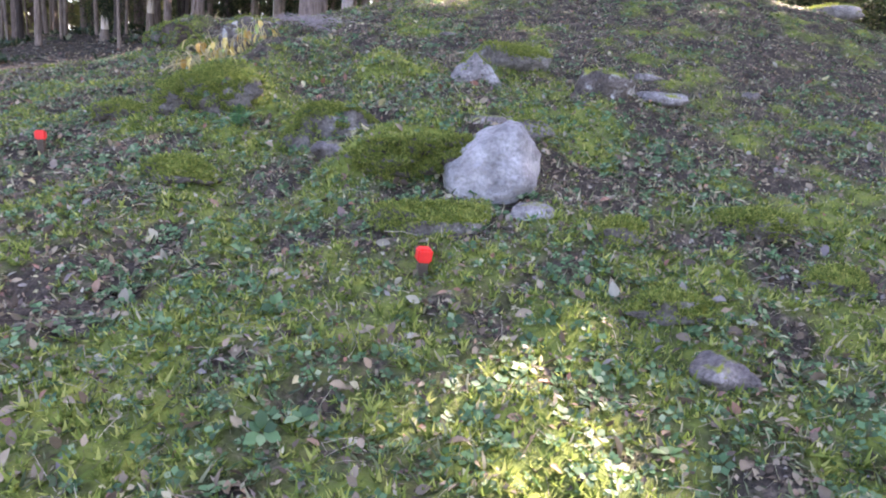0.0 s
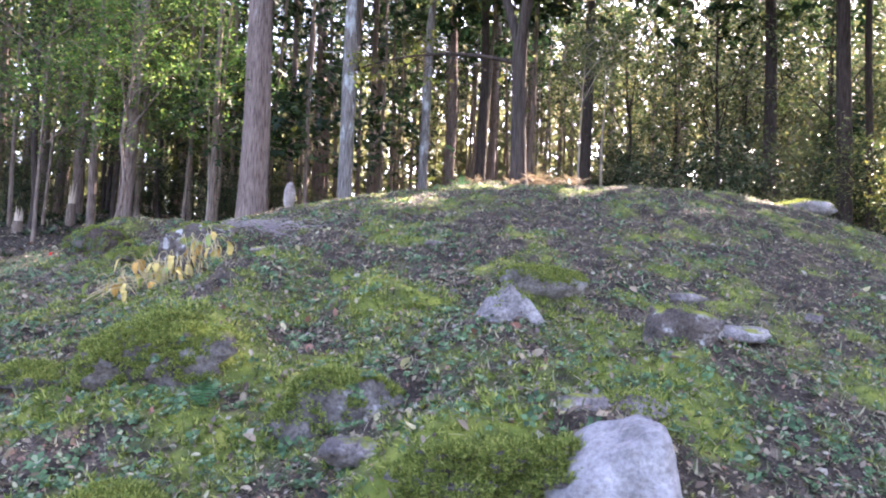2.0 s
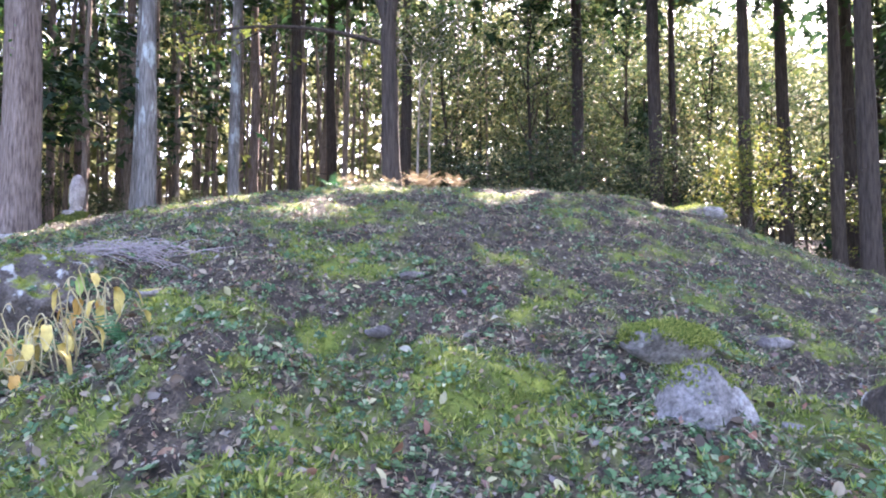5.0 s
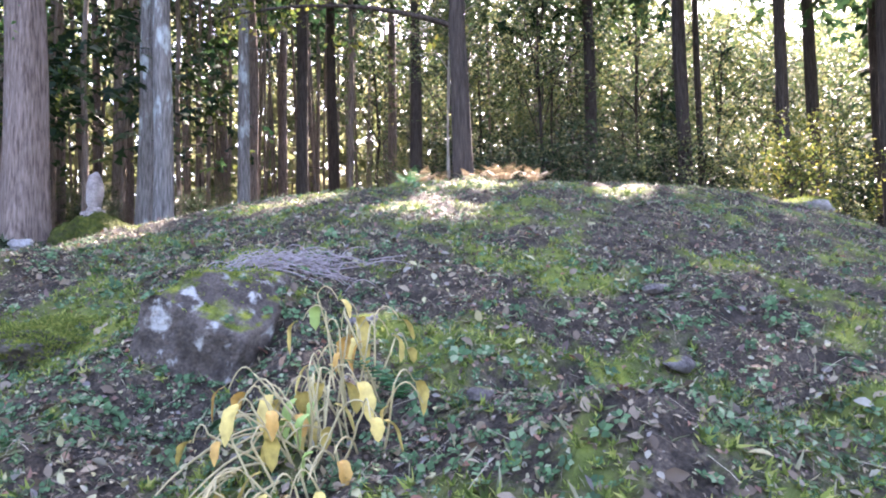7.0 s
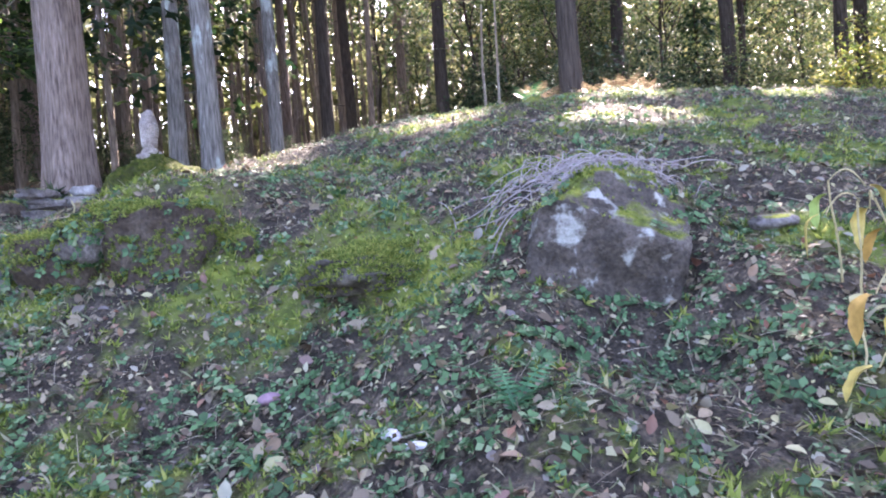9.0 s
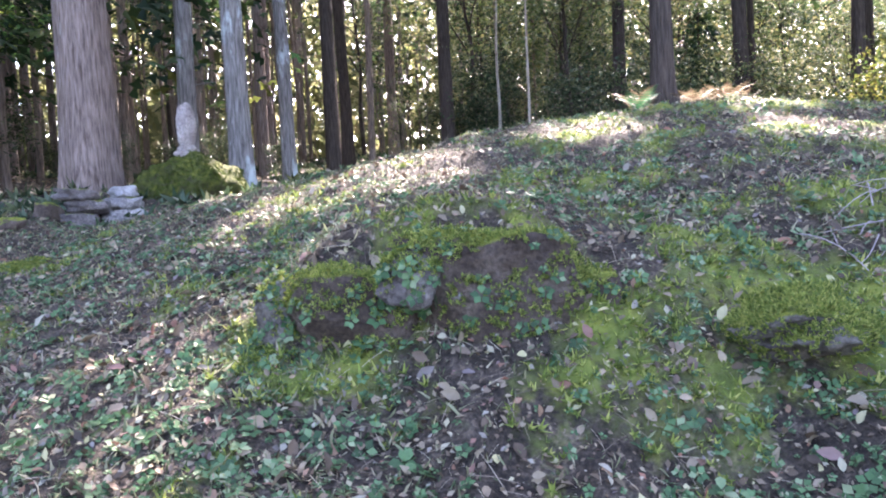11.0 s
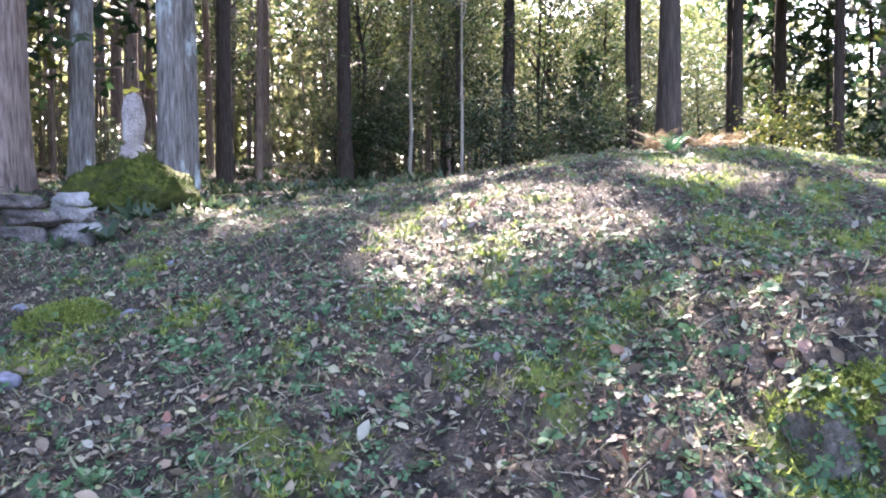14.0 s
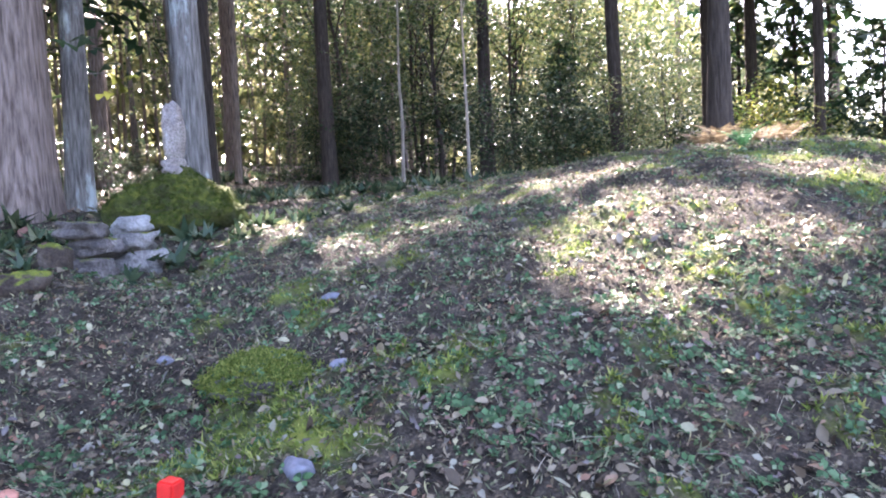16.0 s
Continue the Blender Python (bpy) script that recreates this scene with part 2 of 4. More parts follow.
# far foliage: paler leaf colours paint in the sunlight beyond the wood
M_FARLEAF = leafy("far_leaves_painted_sunlit", ((0, (.10, .12, .06)), (.5, (.20, .22, .10)), (.85, (.33, .33, .16)), (1, (.45, .42, .25))), .5, .5)
M_GLOSS = leafy("evergreen_leaves", ((0, (.03, .06, .035)), (.6, (.065, .10, .055)), (.9, (.12, .15, .08)), (1, (.25, .25, .15))), .22, .3)
M_GREEN = leafy("maple_leaves", ((0, (.05, .13, .04)), (.6, (.11, .24, .06)), (1, (.30, .38, .08))), .45, .55)
M_YELLOW = leafy("yellowing_leaves", ((0, (.06, .11, .03)), (.5, (.14, .18, .045)), (1, (.30, .28, .06))), .45, .45)
M_BRACKEN = leafy("dry_fern", ((0, (.10, .07, .045)), (.6, (.18, .135, .09)), (1, (.28, .24, .16))), .7, .35)
M_FERN = leafy("fern_green", ((0, (.03, .11, .05)), (1, (.08, .22, .10))), .5, .3)
M_CEDAR = bark_material("cedar_bark", (.075, .055, .047), (.30, .24, .215), (.34, .32, .305), .62)
M_LICHEN = bark_material("lichened_bark", (.07, .065, .062), (.28, .27, .26), (.46, .53, .54), .54)
M_DARKBARK = bark_material("dark_bark", (.022, .018, .016), (.085, .068, .058), (.17, .17, .15), .7)
M_PALE = bark_material("pale_bark", (.16, .14, .12), (.42, .38, .33), (.5, .5, .47), .6)
M_ROCK = rock_material("grey_rock", (.14, .14, .145), (.30, .30, .31), (.46, .46, .48), 0.0, .62, .78)
M_ROCKPALE = rock_material("pale_grey_stone", (.10, .095, .095), (.24, .23, .23), (.40, .39, .39), .12, .6)
M_ROCKMOSS = rock_material("mossy_rock", (.05, .045, .04), (.13, .12, .11), (.24, .23, .22), .42, .62)
M_ROCKDARK = rock_material("dark_rock", (.030, .022, .018), (.075, .056, .045), (.14, .115, .095), .42, .66)
M_ROCKPATCH = rock_material("lichen_patched_rock", (.04, .034, .03), (.095, .08, .07), (.17, .15, .135), .3, .56)
M_SLAB = rock_material("slab_stone", (.06, .055, .055), (.15, .135, .135), (.28, .26, .255), .14, .62)
M_MOSSMOUND = rock_material("moss_mound", (.03, .03, .015), (.06, .07, .02), (.10, .12, .02), .95, .9, green_tone=.45)
M_WHITE = plain("white_stone", (.62, .62, .66), .7)
M_BLUE = plain("blue_grey_stone", (.20, .21, .26), .75, .5)
M_PURPLE = plain("purple_stone", (.25, .16, .21), .7, .4)
M_PINK = plain("terracotta", (.55, .25, .18), .8, .35)
M_RED = plain("red_plastic", (.75, .035, .03), .45, .15)
M_WOOD = plain("weathered_wood", (.10, .08, .06), .9, .6)
M_STATUE = rock_material("statue_stone", (.22, .19, .18), (.36, .32, .31), (.48, .45, .43), 0.0, .7)


# ---- building ----
def mesh_from(name, verts, faces, material, smooth=False):
    me = bpy.data.meshes.new(name)
    me.from_pydata(verts, [], faces)
    me.materials.append(material)
    if smooth:
        me.polygons.foreach_set("use_smooth", [True] * len(me.polygons))
    me.update()
    return me


def under(name, me, parent, label=""):
    ob = new(name, me)
    ob.parent = parent
    return tagged(ob, label)


def part(name, bm, material, parent, label="", smooth=True):
    me = bpy.data.meshes.new(name)
    bm.to_mesh(me)
    bm.free()
    me.materials.append(material)
    if smooth:
        me.polygons.foreach_set("use_smooth", [True] * len(me.polygons))
    return under(name, me, parent, label)


def thing(name, x, y, z, label, category, group="", turn=0.0):
    ob = new(name)
    ob.empty_display_size = 0.1
    ob.matrix_world = pose(x, y, z, 0, 0, turn)
    return tagged(ob, label, category, group)


def frames_of(normals, spin):
    """Turns whose third axis is the normal, spun about it."""
    n = normals / np.linalg.norm(normals, axis=1, keepdims=True)
    ref = np.where(np.abs(n[:, 2:3]) < 0.95, (0, 0, 1.0), (1.0, 0, 0))
    a = np.cross(ref, n)
    a /= np.linalg.norm(a, axis=1, keepdims=True)
    b = np.cross(n, a)
    c, s = np.cos(spin)[:, None], np.sin(spin)[:, None]
    return np.stack([a * c + b * s, b * c - a * s, n], 2)


def swarm(name, shape, faces, where, turns, sizes, material):
    """One mesh of many copies of a small shape."""
    shape, faces = np.asarray(shape, float), np.asarray(faces)
    sizes = np.asarray(sizes, float)
    sizes = sizes[:, None, None] if sizes.ndim == 1 else sizes[:, None, :]
    v = np.einsum("nij,nkj->nki", turns, shape[None] * sizes) + where[:, None]
    f = faces[None] + (np.arange(len(where)) * len(shape))[:, None, None]
    v, f = v.reshape(-1, 3), f.reshape(-1, faces.shape[1])
    me = bpy.data.meshes.new(name)
    me.vertices.add(len(v))
    me.vertices.foreach_set("co", v.ravel())
    me.loops.add(f.size)
    me.loops.foreach_set("vertex_index", f.ravel().astype(np.int32))
    me.polygons.add(len(f))
    me.polygons.foreach_set("loop_start", np.arange(0, f.size, f.shape[1], dtype=np.int32))
    me.materials.append(material)
    me.update(calc_edges=True)
    return me


LEAF = ((0, 0, 0), (.17, .16, .05), (.29, .44, .11), (.19, .76, .07), (0, 1, -.08), (-.17, .78, .02), (-.28, .48, .09), (-.19, .2, .06), (0, .5, -.01))
LEAF_F = tuple((k, (k + 1) % 8, 8) for k in range(8))
SIMPLE = ((0, 0, 0), (.28, .45, .07), (0, 1, -.1), (-.28, .45, .07))
SIMPLE_F = ((0, 1, 2), (0, 2, 3))
BLADE = ((-.10, 0, 0), (.10, 0, 0), (.06, .12, .6), (0, .4, 1))
BLADE_F = ((0, 1, 2), (0, 2, 3))


def star(count, height, spread, width):
    """A small tuft of blades."""
    v, f = [], []
    for k in range(count):
        a = 2 * math.pi * (k + .3 * (k % 2)) / count
        c, s, h = math.cos(a), math.sin(a), height * (0.75 + 0.25 * ((k * 7) % 3))
        n = len(v)
        v += [(-s * width, c * width, 0), (s * width, -c * width, 0), (c * spread, s * spread, h)]
        f.append((n, n + 1, n + 2))
    return v, f


def ground_normals(x, y):
    e = 0.05
    return np.stack([-(gz(x + e, y) - gz(x - e, y)) / (2 * e), -(gz(x, y + e) - gz(x, y - e)) / (2 * e), np.ones_like(x)], 1)


def near_line(x, y):
    """Distance to the line walked, in plan."""
    px, py = np.array([0, -.6, -2.1, -3.0, -4.4, -6.2, -6.7, -7.3]), np.array([0.5, 1.8, 4.1, 5.3, 6.9, 9.5, 10.7, 12.1])
    return np.min(np.hypot(x[:, None] - px, y[:, None] - py), 1)


def spread(n, box, falloff):
    """n places on the ground in a box, denser near the walk."""
    got, total = [], 0
    while total < n:
        x, y = rng.uniform(box[0], box[1], 4 * n), rng.uniform(box[2], box[3], 4 * n)
        keep = rng.random(len(x)) < np.exp(-np.maximum(near_line(x, y) - 2.5, 0) / falloff)
        got.append(np.stack([x, y], 1)[keep])
        total += int(keep.sum())
    p = np.concatenate(got)[:n]
    return p[:, 0], p[:, 1]


# ---- ground ----
def grid_axis(lo, hi, step, far):
    mid = np.arange(lo, hi + step / 2, step)
    grow = [step]
    while sum(grow) < far:
        grow.append(grow[-1] * 1.22)
    out = np.cumsum(grow)
    return np.concatenate([lo - out[::-1], mid, hi + out])


def build_ground():
    xs, ys = grid_axis(-8.5, 6.5, 0.05, 900), grid_axis(0.6, 20, 0.05, 900)
    gx, gy = np.meshgrid(xs, ys)
    x, y = gx.ravel(), gy.ravel()
    z = gz(x, y)
    moss = moss_amount(x, y) / (1 + np.exp(np.clip((np.hypot(x + 1, y - 9) - 15) / 2.5, -50, 50)))
    z = z + moss * 0.035 * fbm(x * 9, y * 9, 31, 3)
    nx, ny = len(xs), len(ys)
    i = (np.arange(ny - 1)[:, None] * nx + np.arange(nx - 1)).ravel()
    f = np.stack([i, i + 1, i + nx + 1, i + nx], 1)
    me = bpy.data.meshes.new("ground")
    v = np.stack([x, y, z], 1)
    me.vertices.add(len(v))
    me.vertices.foreach_set("co", v.ravel())
    me.loops.add(f.size)
    me.loops.foreach_set("vertex_index", f.ravel().astype(np.int32))
    me.polygons.add(len(f))
    me.polygons.foreach_set("loop_start", np.arange(0, f.size, 4, dtype=np.int32))
    me.polygons.foreach_set("use_smooth", np.ones(len(f), bool))
    me.materials.append(M_GROUND)
    me.update(calc_edges=True)
    me.attributes.new("moss", "FLOAT", "POINT").data.foreach_set("value", moss.astype(np.float32))
    return tagged(new("ground", me), "mossy leaf-littered woodland ground rising to a low mound", "ground", kind="structure")


build_ground()


# ---- trees ----
def trunk_verts(height, r0, r1, rings, segs, lean=(0, 0), wob=0.1, flare=0.35, ridge=0.05, seed=0, start=-0.4):
    rows = np.linspace(0, 1, rings) ** 1.3
    a = np.arange(segs) * 2 * math.pi / segs
    verts = []
    for k, s in enumerate(rows):
        h = start + s * (height - start)
        r = r1 + (r0 - r1) * (1 - s) + r0 * flare * math.exp(-max(h, 0) / (r0 * 1.6 + .05))
        cx = lean[0] * s * height + wob * (float(vnoise(s * 5, seed * 3.1, 2)) - .5) * min(1, s * 5)
        cy = lean[1] * s * height + wob * (float(vnoise(s * 5, seed * 3.1 + 40, 2)) - .5) * min(1, s * 5)
        lobes = 1 + ridge * (vnoise(a * segs / 6.2832 * .55, h * .35 + seed * 5, 4) - .5) * 2 + flare * .5 * math.exp(-max(h, 0) / (r0 * 1.2 + .05)) * np.cos(a * 4 + seed)
        verts += [(cx + r * l * math.cos(q), cy + r * l * math.sin(q), h) for q, l in zip(a, lobes)]
    faces = [(k * segs + j, k * segs + (j + 1) % segs, (k + 1) * segs + (j + 1) % segs, (k + 1) * segs + j) for k in range(rings - 1) for j in range(segs)]
    return verts, faces


def limb(verts, faces, a, b, r0, r1, segs=5, sag=0.0, steps=4, seed=0):
    """Adds a tapered, slightly bent limb from a to b."""
    a, b = np.array(a, float), np.array(b, float)
    ax = (b - a) / np.linalg.norm(b - a)
    side = np.cross(ax, (0, 0, 1.0)) if abs(ax[2]) < .9 else np.cross(ax, (1.0, 0, 0))
    side /= np.linalg.norm(side)
    up = np.cross(side, ax)
    n = len(verts)
    length = np.linalg.norm(b - a)
    for k in range(steps + 1):
        s = k / steps
        c = a + (b - a) * s + np.array([0, 0, sag]) * s * (1 - s) * 4 + side * length * .06 * (float(vnoise(s * 3 + seed, seed * 1.7, 5)) - .5) * (s > 0)
        r = r0 + (r1 - r0) * s
        verts += [tuple(c + r * (math.cos(q) * side + math.sin(q) * up)) for q in np.arange(segs) * 2 * math.pi / segs]
    faces += [(n + k * segs + j, n + k * segs + (j + 1) % segs, n + (k + 1) * segs + (j + 1) % segs, n + (k + 1) * segs + j) for k in range(steps) for j in range(segs)]


def put(tree, x, y, turn=0.0, drop=0.0, scale=1.0):
    tree.matrix_world = Matrix.Translation((x, y, float(gz(x, y)) - drop)) @ pose(0, 0, 0, 0, 0, turn) @ Matrix.Scale(scale, 4)
    return tree


SPRAY = ((0, 0, 0), (.10, .35, .02), (.32, .55, -.06), (.06, .6, 0), (.2, .95, -.16), (0, 1, -.1), (-.06, .6, 0), (-.32, .5, -.06), (-.10, .3, .02), (-.2, .9, -.16))
SPRAY_F = ((0, 1, 8), (1, 2, 3), (8, 6, 7), (1, 3, 6), (3, 4, 5), (6, 5, 9), (1, 6, 8), (3, 5, 6))


def cedar(name, height, r0, crown_from, seed, label, bark=None, sprays=700, detail=False, lean=(0, 0), group="", radius=1.7, at=None, leaf=(.3, .65)):
    """A conifer at the origin: trunk, dead stubs and a narrow crown."""
    r = np.random.default_rng(seed)
    tree = thing(name, 0, 0, 0, label, "tree", group)
    v, f = trunk_verts(height, r0, 0.04, 46 if detail else 16, 28 if detail else 10, lean, 0.15, .15 if detail else .15, .09, seed)
    for k in range(10 if not detail else 6):
        h = r.uniform(2.0, crown_from + 2)
        q = r.uniform(0, 6.28)
        s = h / height
        c = (lean[0] * h, lean[1] * h)
        limb(v, f, (c[0], c[1], h), (c[0] + math.cos(q) * (r0 + r.uniform(.2, .9)), c[1] + math.sin(q) * (r0 + r.uniform(.2, .9)), h + r.uniform(-.25, .15)), .018, .006, 4, seed=k)
    under("trunk", mesh_from("trunk", v, f, bark or M_CEDAR, True), tree)
    n = sprays
    s = r.random(n) ** 0.8
    h = crown_from + s * (height - crown_from)
    reach = radius * (1 - s) ** 0.7 * (0.75 + 0.5 * r.random(n)) + .15
    q = np.round(r.random(n) * 40) / 40 * 6.283 + r.normal(0, .12, n)
    d = reach * np.sqrt(r.random(n))
    where = np.stack([lean[0] * h + np.cos(q) * d, lean[1] * h + np.sin(q) * d, h - d * .25 + r.normal(0, .12, n)], 1)
    out = np.stack([np.cos(q) * .5, np.sin(q) * .5, np.ones(n)], 1) + r.normal(0, .45, (n, 3))
    turns = frames_of(out, q * 0 + r.random(n) * 6.28)
    sizes = r.uniform(leaf[0], leaf[1], n)
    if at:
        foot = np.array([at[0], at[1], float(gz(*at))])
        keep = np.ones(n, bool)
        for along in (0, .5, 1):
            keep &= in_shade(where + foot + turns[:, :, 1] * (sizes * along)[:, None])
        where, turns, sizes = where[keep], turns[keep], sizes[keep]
    under("crown", swarm("crown", SPRAY, SPRAY_F, where, turns, sizes, M_NEEDLE), tree)
    return put(tree, *at) if at else tree


def leaf_cloud(r, centres, radii, per, size, material, flat=.6, shape=(LEAF, LEAF_F), at=None):
    """Leaves gathered round many small twig ends, with gaps between them."""
    c = np.repeat(np.asarray(centres, float), per, 0)
    rad = np.repeat(np.asarray(radii, float), per)
    d = r.normal(0, 1, (len(c), 3)) * (1, 1, flat)
    where = c + d * rad[:, None] * .45
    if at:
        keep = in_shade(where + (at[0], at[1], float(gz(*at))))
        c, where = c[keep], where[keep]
    turns = frames_of(np.stack([np.zeros(len(c)), np.zeros(len(c)), np.ones(len(c))], 1) + r.normal(0, .55, (len(c), 3)), r.random(len(c)) * 6.28)
    return swarm("crown", shape[0], shape[1], where, turns, size * r.uniform(.6, 1.3, len(c)), material)


def broadleaf(name, height, r0, fork, seed, label, bark, leaf, clumps, per, size, radius, low, lean=(0, 0), group="", detail=False, category="tree", reach=(), at=None, forked=False):
    """A broad-leaved tree: trunk, limbs, and a loose crown."""
    r = np.random.default_rng(seed)
    tree = thing(name, 0, 0, 0, label, category, group)
    stem = fork if forked else fork + .7 * (height - fork)
    v, f = trunk_verts(stem, r0, r0 * (.72 if forked else .2), 30 if detail else 14, 20 if detail else 9, lean, .06 if detail else .3, .25, .08, seed)
    ends = []
    count = 3 if forked else 6 if clumps < 90 else 10
    for k in range(count):
        q = k * 2.4 + r.uniform(-.4, .4)
        h = fork - .05 if forked else fork + (stem - fork) * k / count
        top = np.array([lean[0] * h, lean[1] * h, h])
        wide = radius * r.uniform(.4, .8) * (.45 if forked else 1)
        tip = top + np.array([math.cos(q) * wide, math.sin(q) * wide, (height - h) * r.uniform(.4, .9) * (1 if forked else .6)])
        limb(v, f, top, tip, r0 * (.62 if forked else .3), .012, 6, .0, 5, k)
        for j in range(4):
            s = r.uniform(.3, .95)
            a = top + (tip - top) * s
            e = a + np.array([r.normal(0, .35), r.normal(0, .35), r.uniform(-.1, .25)]) * radius * .7
            limb(v, f, a, e, r0 * .16, .006, 4, .05, 3, k * 7 + j)
            ends.append(e)
        ends.append(tip)
    sprig = []
    for (a, e) in reach:                        # long low limbs with sparse leaves
        a, e = np.array(a), np.array(e)
        limb(v, f, a, e, .045, .012, 6, .25, 8, seed)
        for j in range(16):
            q = a + (e - a) * r.uniform(.35, 1.05) + np.array([0, 0, .2])
            o = q + np.array([r.normal(0, .35), r.normal(0, .35), r.uniform(-.45, .25)])
            limb(v, f, q, o, .01, .004, 4, .03, 3, j)
            sprig.append(o)
    under("trunk", mesh_from("trunk", v, f, bark, True), tree)
    q, s = r.random(clumps) * 6.28, r.random(clumps)
    h = low + s * (height - low)
    d = radius * np.sqrt(r.random(clumps)) * np.sqrt(np.clip(1 - ((s - .45) / .62) ** 2, .05, 1))
    pts = np.stack([lean[0] * h + np.cos(q) * d, lean[1] * h + np.sin(q) * d, h], 1)
    pts = np.concatenate([pts, np.array(ends)])
    under("crown", leaf_cloud(r, pts, r.uniform(.3, .7, len(pts)) * (radius ** .5) * .8, per, size, leaf, .5, (SIMPLE, SIMPLE_F), at), tree)
    if sprig:
        tagged(under("low_foliage", leaf_cloud(r, sprig, np.full(len(sprig), .3), 34, .1, M_YELLOW, .4, (SIMPLE, SIMPLE_F), at), tree), "sparse yellow-green leaves on a low limb", kind="stuff")
    return put(tree, *at) if at else tree


# the trees round the mound
cedar("cedar_tree", 24, .38, 9.5, 1, "large old cedar with furrowed reddish-grey bark", M_CEDAR, 2200, True, (-.004, .0), radius=2.6, at=(-3.70, 19.43))
cedar("cedar_tree", 21, .20, 8.5, 2, "grey cedar trunk patched with blue-white lichen", M_LICHEN, 3400, True, (.0, 0), radius=3.0, leaf=(.28, .58), at=(-1.37, 19.58))
cedar("cedar_tree", 20, .20, 8, 3, "grey lichened cedar standing behind a larger one", M_LICHEN, 3400, True, (.012, 0), radius=3.0, leaf=(.28, .58), at=(-1.53, 22.03))
cedar("cedar_tree", 20, .165, 8, 4, "slender grey lichened cedar at the foot of the mound", M_LICHEN, 3400, True, (.004, 0), radius=3.0, leaf=(.28, .58), at=(.88, 22.72))
cedar("cedar_tree", 22, .21, 7.5, 5, "dark straight conifer trunk behind the mound", M_DARKBARK, 2600, True, at=(11.44, 17.9))
cedar("cedar_tree", 20, .10, 8, 6, "thin dark conifer beside a thicker one", M_DARKBARK, 200, True, at=(12.3, 18.1))
cedar("cedar_tree", 21, .17, 8, 7, "straight dark conifer at the open edge of the wood", M_DARKBARK, 3400, True, radius=3.0, leaf=(.28, .58), at=(11.83, 15.22))
cedar("cedar_tree", 21, .19, 8, 8, "straight dark conifer at the open edge of the wood", M_DARKBARK, 3400, True, radius=3.0, leaf=(.28, .58), at=(14.16, 15.99))
cedar("cedar_tree", 21, .20, 7, 9, "dark conifer near the slope's end", M_DARKBARK, 3400, True, radius=3.0, leaf=(.28, .58), at=(15.3, 14.9))
cedar("cedar_tree", 21, .14, 7, 10, "slim dark conifer near the slope's end", M_DARKBARK, 3400, True, radius=3.0, leaf=(.28, .58), at=(11.9, 13.0))
cedar("cedar_tree", 19, .17, 8, 12, "dark conifer standing past the mound's end", M_DARKBARK, 3400, True, radius=3.0, leaf=(.28, .58), at=(9.6, 10.9))
# tall trees added past the mound, mostly unseen, so their crowns shade the slope
for k, (x, y) in enumerate(((9.0, 7.4), (12.6, 8.6), (8.6, 3.4), (13.4, 4.6), (16.5, 8.2), (12.0, .6), (3.0, 24.6), (6.6, 24.2), (12.2, 22.4), (5.0, 27.4))):
    cedar("cedar_tree", 20 + k % 3, .2 + .02 * (k % 3), 8.0 + .4 * (k % 4), 26 + k, "tall broad-crowned conifer added to shade the slope", M_DARKBARK, 3400, False, radius=3.5, group="tall conifers", at=(x, y), leaf=(.4, .9))
broadleaf("oak_tree", 12, .155, 2.7, 11, "dark-barked forked tree on the mound's crest", M_DARKBARK, M_LEAF, 270, 46, .14, 4.3, 4.0, (-.035, -.02), detail=True, forked=True, reach=(((-.08, -.05, 2.35), (-3.1, 1.5, 2.5)),), at=(1.98, 13.65))
put(broadleaf("sapling", 7, .05, 5.0, 13, "thin pale-barked sapling leaning a little", M_PALE, M_LEAF, 20, 40, .09, 1.2, 4.5, (.03, .0), detail=True), 6.14, 21.52)
put(broadleaf("sapling", 6, .04, 3.5, 14, "thin pale crooked sapling behind the mound", M_PALE, M_LEAF, 20, 40, .09, 1.2, 3.5, (.04, .02), detail=True), 4.6, 18.8)
put(broadleaf("maple_bush", 3.4, .06, 1.0, 15, "small tree with yellow-green autumn leaves", M_DARKBARK, M_YELLOW, 40, 46, .09, 1.3, 1.1, category="bush"), 10.55, 14.14, 0, .2)
put(broadleaf("maple_bush", 3.0, .06, 1.0, 16, "low tree with green and yellow leaves", M_DARKBARK, M_YELLOW, 36, 46, .09, 1.6, .8, category="bush"), 14.6, 13.2, 0, .2)

put(broadleaf("maple_tree", 8, .07, 2.8, 17, "slender maple with spreading bright green leaves", M_BROWNBARK, M_GREEN, 90, 44, .10, 2.6, 2.5, (.05, 0)), -7.2, 19.8)
put(broadleaf("maple_tree", 7, .05, 2.6, 18, "thin crooked maple with sparse green leaves", M_PALE, M_GREEN, 60, 44, .10, 2.2, 2.4, (-.06, .03)), -5.4, 22.2)
put(broadleaf("maple_tree", 7.5, .06, 2.6, 19, "leaning maple with layered green leaves", M_BROWNBARK, M_GREEN, 80, 44, .10, 2.4, 2.6, (.04, -.03)), -9.4, 20.4)

# the plantation behind: repeats of a few trees
r = np.random.default_rng(21)
kinds = [cedar("cedar_tree", 19 + k % 3 * 2, (.10, .13, .16, .19, .12, .22)[k], (6.5, 7, 8, 7, 9, 8)[k], 40 + k, "dark slender plantation cedar in the wood", (M_BROWNBARK, M_CEDAR)[k % 2], (210, 210, 240, 240, 200, 250)[k], False, (r.normal(0, .008), r.normal(0, .008)), "plantation cedars") for k in range(6)]
poles = [cedar("cedar_tree", 15 + 2 * k, (.05, .065, .08)[k], 9, 60 + k, "thin dark pole-like cedar in the wood", M_BROWNBARK, 160, False, (r.normal(0, .02), r.normal(0, .02)), "thin cedars", 1.0) for k in range(3)]
